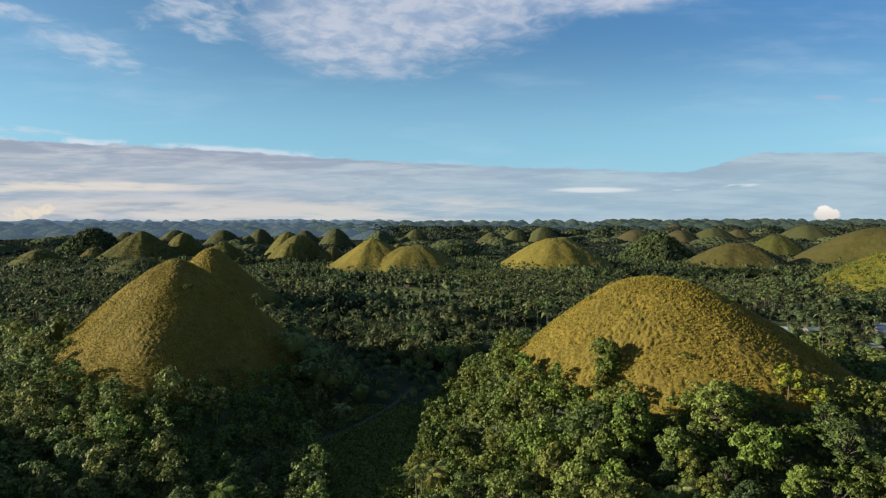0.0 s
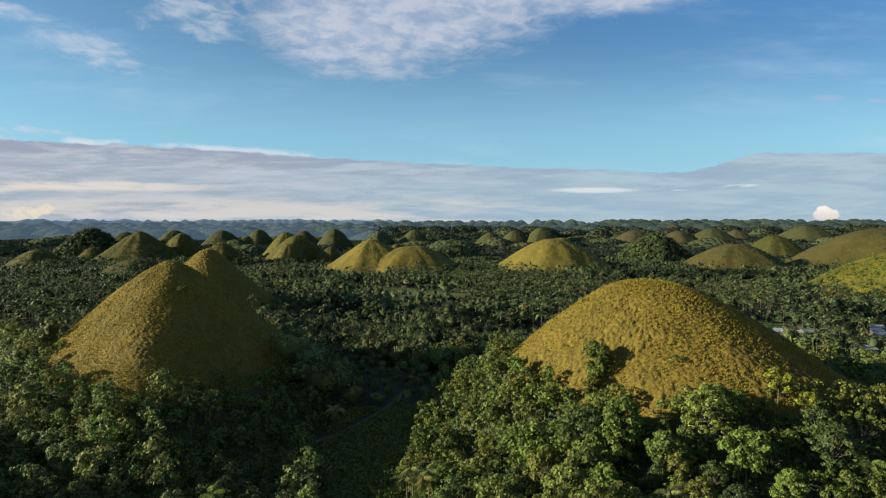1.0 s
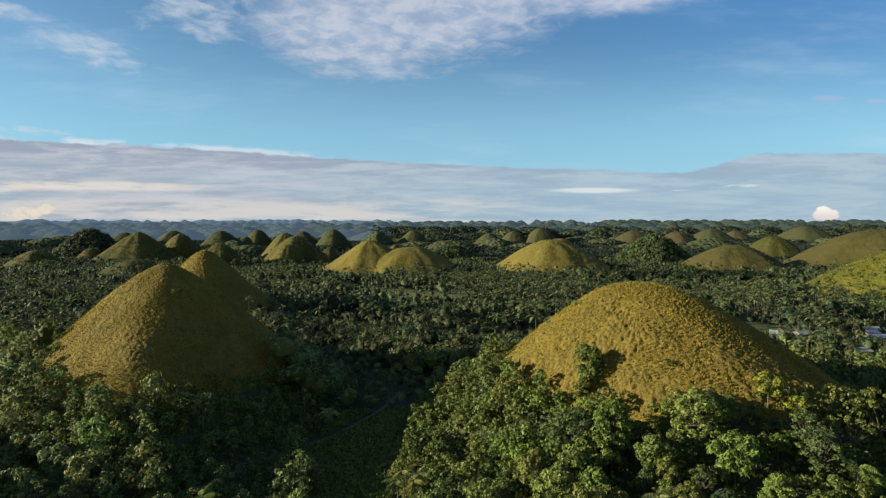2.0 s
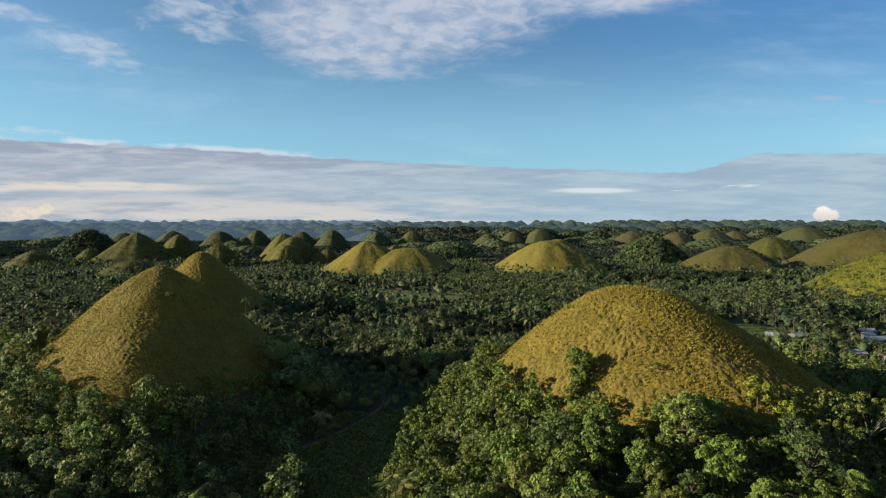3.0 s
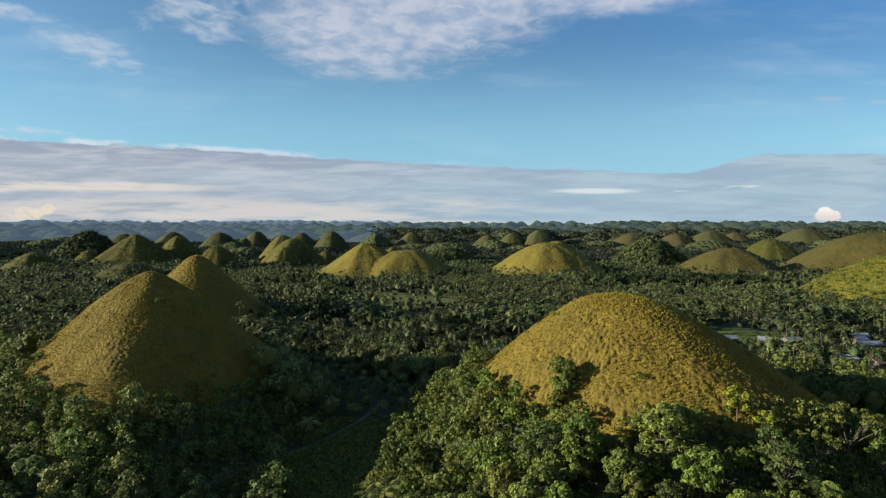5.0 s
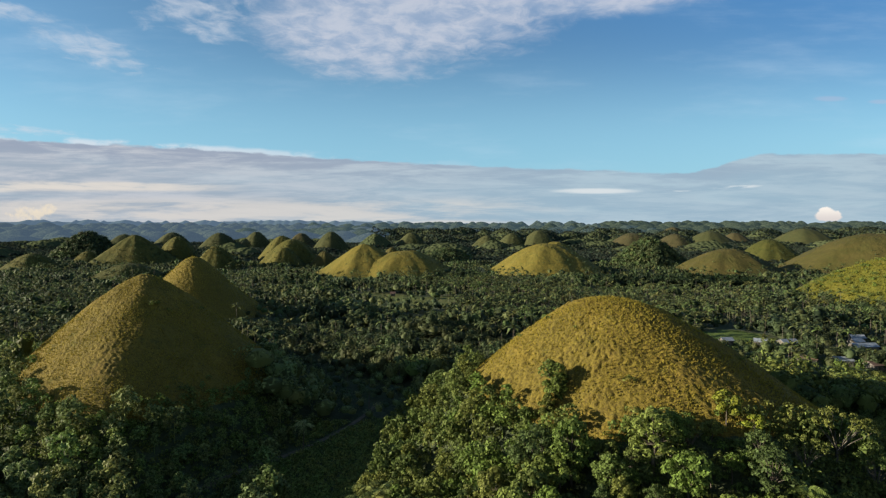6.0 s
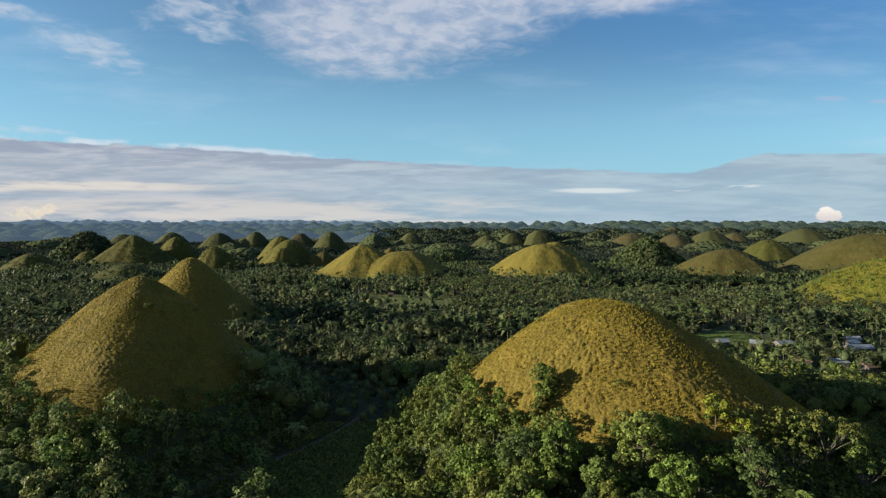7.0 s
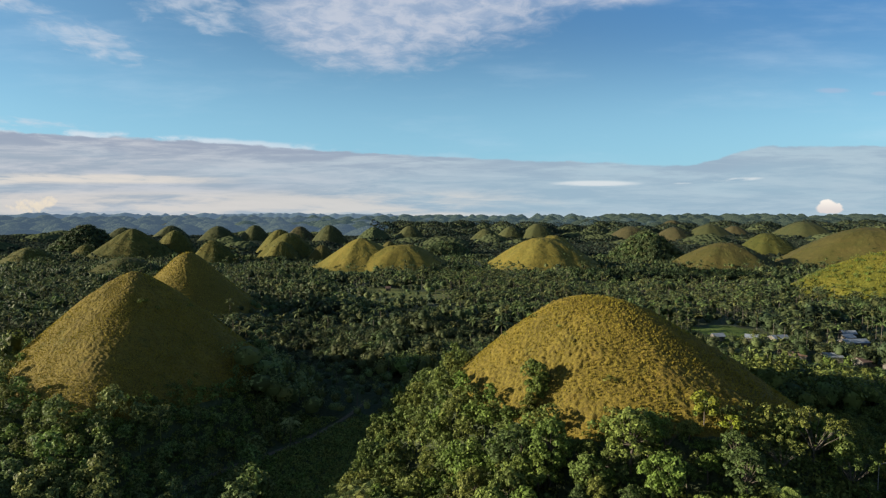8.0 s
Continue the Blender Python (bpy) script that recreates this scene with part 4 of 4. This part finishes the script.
low = in_hollow(hx, hy) & (track_gap(hx, hy) > 2.2)
hx, hy = hx[low], hy[low]
woods("undergrowth", bushes, hx, hy, land_height(hx, hy)[0] - 0.2, rng.uniform(0.55, 1.4, len(hx)), rng, LEAF_CREEPER, "low tangled creepers and shrubs on the open hollow", "undergrowth")
woods("bushes", bushes, bx, by, bz, rng.uniform(0.7, 1.5, len(bx)) * np.where(in_hollow(bx, by), 0.6, 1.2), rng, LEAF_WOODS, "low leafy bushes beneath and between the trees", "bushes")

# low growth in the small gaps of the near woods
gx, gy = spots(rng, 100, 142, 1.7)
low = (gx > -12) & (gx < 122) & ~clear_of(gx, gy) & (land_height(gx, gy)[1] > 1.08)
gx, gy = gx[low], gy[low]
woods("undergrowth", bushes, gx, gy, land_height(gx, gy)[0] - 0.2, rng.uniform(0.9, 2.0, len(gx)), rng, LEAF_WOODS, "low leafy growth in gaps between the trees", "undergrowth")

# low green gardens round the hamlet
gx, gy = spots(rng, 245, 330, 2.6)
low = (gx > 150) & ~clear_of(gx, gy) & (np.min([np.hypot(gx - p[0], gy - p[1]) for p in PLOTS], 0) > 6.5)
gx, gy = gx[low], gy[low]
woods("garden_shrubs", bushes, gx, gy, land_height(gx, gy)[0] - 0.1, rng.uniform(0.5, 1.3, len(gx)), rng, LEAF_WOODS, "low leafy garden shrubs around the small houses", "shrubs")

x, y = spots(rng, 203, 345, 4.9)
keep = rng.random(len(x)) > 0.3 * grove(x, y)
x, y, z = wooded(x[keep], y[keep], rng)
kinds = [full_tree(rng, 6, 84, 0.78, 3.2, 2.2, 7.2), full_tree(rng, 6, 92, 0.78, 4.2, 3.0, 7.0), full_tree(rng, 6, 78, 0.76, 2.9, 3.6, 8.4), full_tree(rng, 5, 62, 0.74, 2.7, 1.0, 4.6)]
size = rng.uniform(0.75, 1.25, len(x)) * stand(x, y) * np.where((x > 160) & (y > 240) & (x < 275), 0.76, 1.0)  # lower round the hamlet
# the trees beside the cone, with lighter leaves than the rest
young = (x < -100) & (y < 300) & (x < -205 + 0.35 * y)
# vale and lee get lighter leaves to offset the deep shade of the hills
vale = (y < 258) & (np.abs(x + 25) < 42) & ~young
lee = (x > 88) & (y < 262)
for part_of, leaves, words in ((young, LEAF_WOODS, "lighter green trees beside the steep cone"), (vale, LEAF_VALE, "forest at the head of the hollow, leaves lightened against its shade"), (lee, LEAF_WOODS, "forest in the lee of the broad dome, leaves lightened against its shade"), (~young & ~vale & ~lee, LEAF_MIDDLE, "dense green forest on the valley floor")):
    woods("forest", kinds, x[part_of], y[part_of], z[part_of], size[part_of], rng, leaves, words, smooth=True)
x, y = rng.uniform(300, 480, 420), rng.uniform(365, 425, 420)
x, y, z = wooded(x, y, rng)
woods("tall_wood", kinds, x, y, z, rng.uniform(1.0, 1.45, len(x)), rng, LEAF_MIDDLE, "belt of tall dense trees at the foot of a grassy shoulder", "woodland")

x, y = spots(rng, 345, 900, 6.4)
keep = rng.random(len(x)) > 0.3 * grove(x, y)
x, y, z = wooded(x[keep], y[keep], rng)
kinds = [full_tree(rng, 4, 17, 1.22, 3.6, 2.0, 6.6), full_tree(rng, 4, 16, 1.16, 3.0, 3.4, 8.0), full_tree(rng, 4, 16, 1.2, 4.2, 1.2, 5.4)]
woods("forest", kinds, x, y, z, rng.uniform(0.7, 1.3, len(x)) * stand(x, y) * np.interp(y, [500, 720], [1.0, 0.72]) * np.where((x > 150) & (x < 380) & (y > 515) & (y < 595), 0.6, 1.0), rng, LEAF_VALLEY, "woodland between the hills of the middle distance", smooth=True)


def lump(rng):
    """A far tree: a small uneven dome of five faces."""
    a = np.linspace(0, 2 * math.pi, 5, endpoint=False)
    v = np.concatenate([np.stack([np.cos(a), np.sin(a), np.full(5, 0.1)], -1) * rng.uniform(0.75, 1.2, (5, 1)), [[rng.uniform(-0.2, 0.2), rng.uniform(-0.2, 0.2), 1.1]]])
    s = np.arange(5)
    return v, np.stack([s, (s + 1) % 5, np.full(5, 5)], -1)


sprigs = [crown_cards(rng, 3, 4, 1.9, 2.6, 4.2, 1.8, 2.0, True)[:2] for _ in range(4)]
far_crowns = [join([lump(rng), (lump(rng)[0] * 0.7 + [0.5, 0.3, 0.35], lump(rng)[1])]) for _ in range(6)]
x, y = spots(rng, 880, 1700, 7.8)
x, y, z = wooded(x, y, rng)
level = z - plain_height(x, y) < 9  # the slopes have their own closed canopy
x, y, z = x[level], y[level], z[level]
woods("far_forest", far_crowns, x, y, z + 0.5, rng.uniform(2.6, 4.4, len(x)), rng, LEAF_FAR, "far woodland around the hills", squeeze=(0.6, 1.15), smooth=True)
lumps = [lump(rng) for _ in range(5)]
x, y = spots(rng, 1690, 2400, 10.5)
x, y = x[x > -0.12 * y], y[x > -0.12 * y]
x, y, z = wooded(x, y, rng)
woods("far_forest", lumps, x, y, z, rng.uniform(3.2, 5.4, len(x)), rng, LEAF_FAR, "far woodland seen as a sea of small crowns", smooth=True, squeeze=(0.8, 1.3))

# trees on the nearer wooded hills
for h in HILLS[:NAMED]:
    if h["cover"] == "wooded" and h["y"] < 1100:
        x, y = rng.uniform(-1, 1, 900) * h["radius"] + h["x"], rng.uniform(-1, 1, 900) * h["radius"] + h["y"]
        hz, u = hill_height(h, x, y)
        x, y, hz = x[u < 1], y[u < 1], hz[u < 1]
        woods("hill_wood", kinds, x, y, hz + plain_height(x, y) - 1.0, rng.uniform(1.0, 1.5, len(x)), rng, LEAF_VALLEY, "tall dark trees covering a rounded hill", "woodland")

# coconut palms past counting, thickest in the groves of the middle distance
x, y = spots(rng, 215, 760, 6.4)
keep = rng.random(len(x)) < 0.62 * grove(x, y) + 0.06
x, y, z = wooded(x[keep], y[keep], rng)
fronds, stems = [], []
for _ in range(4):
    tall = rng.uniform(9.5, 12.5)
    fronds.append(frond_set(rng, 10, 4.2, 2, 0.6, tall))
    stems.append(tube([(0, 0, -1), (0, 0, tall)], [0.12, 0.08], 3))
size = rng.uniform(0.8, 1.15, len(x))
woods("palm_grove", fronds, x, y, z, size, np.random.default_rng(55), PALM_WOODS, "grove of coconut palms with feathery fronds among the forest", "palm grove")
woods("palm_stems", stems, x, y, z, size, np.random.default_rng(55), PALM_STEM, "slender pale stems of the coconut grove", "palm grove")

# a belt of trees before the far domes, coloured dark to imitate a shadow
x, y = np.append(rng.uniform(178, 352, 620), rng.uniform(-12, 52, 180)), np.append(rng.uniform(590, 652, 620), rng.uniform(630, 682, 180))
woods("dark_wood", kinds, x, y, plain_height(x, y), rng.uniform(1.0, 1.5, 800), rng, LEAF_BELT_SHADE, "belt of dense trees on the valley floor, shadow put into their colour", "woodland")

# ---- grass tussocks on the nearest hills ----
def tussock(rng, blades=9):
    """A tuft of long grass blades that lean outward."""
    v, f = [], []
    for i in range(blades):
        b = i * 6.283 / blades + rng.uniform(-0.5, 0.5)
        out, across = np.array([math.cos(b), math.sin(b), 0]), np.array([-math.sin(b), math.cos(b), 0])
        n = len(v)
        v += [out * 0.15 - across * 0.13, out * 0.15 + across * 0.13, out * rng.uniform(0.2, 0.65) + [0, 0, rng.uniform(0.5, 1.05)]]
        f.append([n, n + 1, n + 2])
    return np.array(v), np.array(f)


def grass_on(h, gap, size, cover, rng, tall=(0.7, 1.15)):
    r = h["radius"] * 1.15
    n = int(r / gap)
    X, Y = np.meshgrid(np.arange(-n, n + 1) * gap, np.arange(-n, n + 1) * gap)
    X, Y = X.ravel() + rng.uniform(-0.5, 0.5, X.size) * gap, Y.ravel() + rng.uniform(-0.5, 0.5, X.size) * gap
    hz, u = hill_height(h, X + h["x"], Y + h["y"])
    keep = (u < h["bare"] * 1.03) & (Y < h["radius"] * 0.3)  # the far side is out of sight all along
    X, Y, hz = X[keep], Y[keep], hz[keep]
    z = hz + plain_height(X + h["x"], Y + h["y"])
    v, f, _ = scatter([tussock(rng) for _ in range(6)], np.stack([X, Y, z], -1), rng.uniform(0.55, 1.3, len(X)) * size, rng, tall)
    part("grass", mesh_np("grass", v, f, TUSSOCK[cover]), h["ob"], "shaggy grass tussocks", "stuff")


for h, gap, size in ((HILLS[0], 0.70, 0.55), (HILLS[2], 0.75, 0.62), (HILLS[1], 1.1, 0.75)):
    grass_on(h, gap, size, "golden", rng)
grass_on(HILLS[3], 1.9, 1.2, "lime", rng)


# scrub on the hills, crowded on the shady flanks to deepen their shade
for h in HILLS[:NAMED]:
    if h["cover"] != "wooded" and 600 < h["y"] < 1700:
        n = int(h["radius"] * (20 if h["cover"] in ("olive", "green", "dull", "brown_haze") else 4))
        sx, sy = rng.normal(0.50, 0.42, n), rng.uniform(-1, 0.3, n)
        sx, sy = sx * h["radius"] + h["x"], sy * h["radius"] + h["y"]
        sz, su = hill_height(h, sx, sy)
        keep = (su < 0.95) & (rng.random(n) < 0.12 + 0.9 * su ** 2)
        woods("scrub", sprigs, sx[keep], sy[keep], sz[keep] + plain_height(sx[keep], sy[keep]) - 0.9, rng.uniform(0.22, 0.55, keep.sum()), rng, LEAF_VALLEY, "dark green scrub on the flank of a grassy hill", "scrub")

# shrubs and saplings that climb from the woods onto the lower grass of the near hills
for h, n in ((HILLS[0], 1500), (HILLS[2], 2200)):
    sx, sy = rng.uniform(-1.2, 1.2, n) * h["radius"] + h["x"], rng.uniform(-1.2, 0.2, n) * h["radius"] + h["y"]
    sz, su = hill_height(h, sx, sy)
    near = su / h["bare"]
    keep = (near < 1.12) & (rng.random(n) < 0.02 + 0.75 * np.clip((near - 0.80) / 0.25, 0, 1) ** 1.6)
    woods("shrubs", bushes, sx[keep], sy[keep], sz[keep] + plain_height(sx[keep], sy[keep]) - 0.2, rng.uniform(0.45, 1.25, keep.sum()), rng, LEAF_WOODS, "leafy shrubs climbing the foot of a grassy hill", "shrubs")

# shrubs scattered over the yellow-green shoulder
h = HILLS[3]
sx, sy = rng.uniform(-1, 1, 2600) * h["radius"] + h["x"], rng.uniform(-1, 0.3, 2600) * h["radius"] + h["y"]
sz, su = hill_height(h, sx, sy)
keep = (su < 0.85) & (rng.random(2600) < 0.12 + 0.9 * su ** 2)
woods("shrubs", bushes, sx[keep], sy[keep], sz[keep] + plain_height(sx[keep], sy[keep]), rng.uniform(0.8, 1.7, keep.sum()), rng, LEAF_WOODS, "scattered green shrubs on a grassy slope", "shrubs")

# ---- the hamlet ----
def house(x, y, turn, length, depth, roof_mat):
    base = new("house")
    base.matrix_world = pose(x, y, float(plain_height(np.array(x, float), np.array(y, float))), 0, 0, turn)
    hl, hd, eave, ridge = length / 2, depth / 2, 2.7, 4.2
    bm = bmesh.new()
    bmesh.ops.create_cube(bm, size=1, matrix=Matrix.Translation((0, 0, eave / 2 - 0.3)) @ Matrix.Diagonal((length - 0.8, depth - 0.8, eave + 0.6, 1)))
    part("wall", bm_mesh("wall", bm, PLASTER), base)
    for s in (-1, 1):
        v = [(-hl, 0, ridge), (hl, 0, ridge), (hl, s * hd, eave - 0.15), (-hl, s * hd, eave - 0.15)]
        bm = bmesh.new()
        a = [bm.verts.new(p) for p in v]
        b = [bm.verts.new((p[0], p[1], p[2] + 0.09)) for p in v]
        for q in (a, b[::-1], *([a[i], b[i], b[(i + 1) % 4], a[(i + 1) % 4]] for i in range(4))):
            bm.faces.new(q)
        bmesh.ops.recalc_face_normals(bm, faces=bm.faces)
        part("roof", bm_mesh("roof", bm, roof_mat), base)
    for s in (-1, 1):
        bm = bmesh.new()
        a = [bm.verts.new((s * (hl - 0.45), yy, zz)) for yy, zz in ((-hd + 0.4, eave), (hd - 0.4, eave), (0, ridge - 0.05))]
        b = [bm.verts.new((v.co.x - s * 0.12, v.co.y, v.co.z)) for v in a]
        bm.faces.new(a), bm.faces.new(b[::-1])
        for i in range(3):
            bm.faces.new((a[i], b[i], b[(i + 1) % 3], a[(i + 1) % 3]))
        bmesh.ops.recalc_face_normals(bm, faces=bm.faces)
        part("gable", bm_mesh("gable", bm, PLASTER), base)
    for name, px, pz, w, hgt in (("door", -length * 0.1, 1.0, 0.95, 2.05), ("window", length * 0.25, 1.5, 1.2, 1.0), ("window", -length * 0.32, 1.5, 1.2, 1.0)):
        bm = bmesh.new()
        bmesh.ops.create_cube(bm, size=1, matrix=Matrix.Translation((px, -hd + 0.38, pz)) @ Matrix.Diagonal((w, 0.1, hgt, 1)))
        opening = part(name, bm_mesh(name, bm, DARK if name == "door" else FRAME), base)
        if name == "window":
            for side in (-1, 1):
                bm = bmesh.new()
                bmesh.ops.create_cube(bm, size=1, matrix=Matrix.Translation((px + side * w * 0.24, -hd + 0.335, pz)) @ Matrix.Diagonal((w * 0.42, 0.02, hgt * 0.86, 1)))
                part("pane", bm_mesh("pane", bm, DARK), opening)
    words = {TIN.name: "small house with a pale grey tin roof among palms", RUST.name: "small house with a rusty red-brown tin roof", PLASTER.name: "small house with a faded cream roof"}
    return tagged(base, label=words[roof_mat.name], category="house", group="hamlet houses")


for plot in PLOTS:
    house(*plot)


def street_lamp(x, y):
    z = float(land_height(np.array([float(x)]), np.array([float(y)]))[0][0])
    base = new("street_lamp")
    base.location = (x, y, z)
    part("pole", mesh_np("pole", *tube([(0, 0, -0.3), (0, 0, 4), (0, 0, 8)], [0.11, 0.09, 0.07], 8), STEEL, smooth=True), base)
    part("arm", mesh_np("arm", *tube([(0, 0, 7.9), (0.5, 0, 8.4), (1.5, 0, 8.6)], [0.05, 0.05, 0.04], 6), STEEL, smooth=True), base)
    bm = bmesh.new()
    bmesh.ops.create_cube(bm, size=1, matrix=Matrix.Translation((1.8, 0, 8.62)) @ Matrix.Diagonal((0.8, 0.3, 0.14, 1)))
    bmesh.ops.bevel(bm, geom=bm.edges[:], offset=0.04, segments=2, affect="EDGES")
    part("lamp_head", bm_mesh("lamp_head", bm, STEEL), base)
    return tagged(base, label="slim grey metal street lamp beside the trees", category="street lamp")


street_lamp(112.5, 120.5)
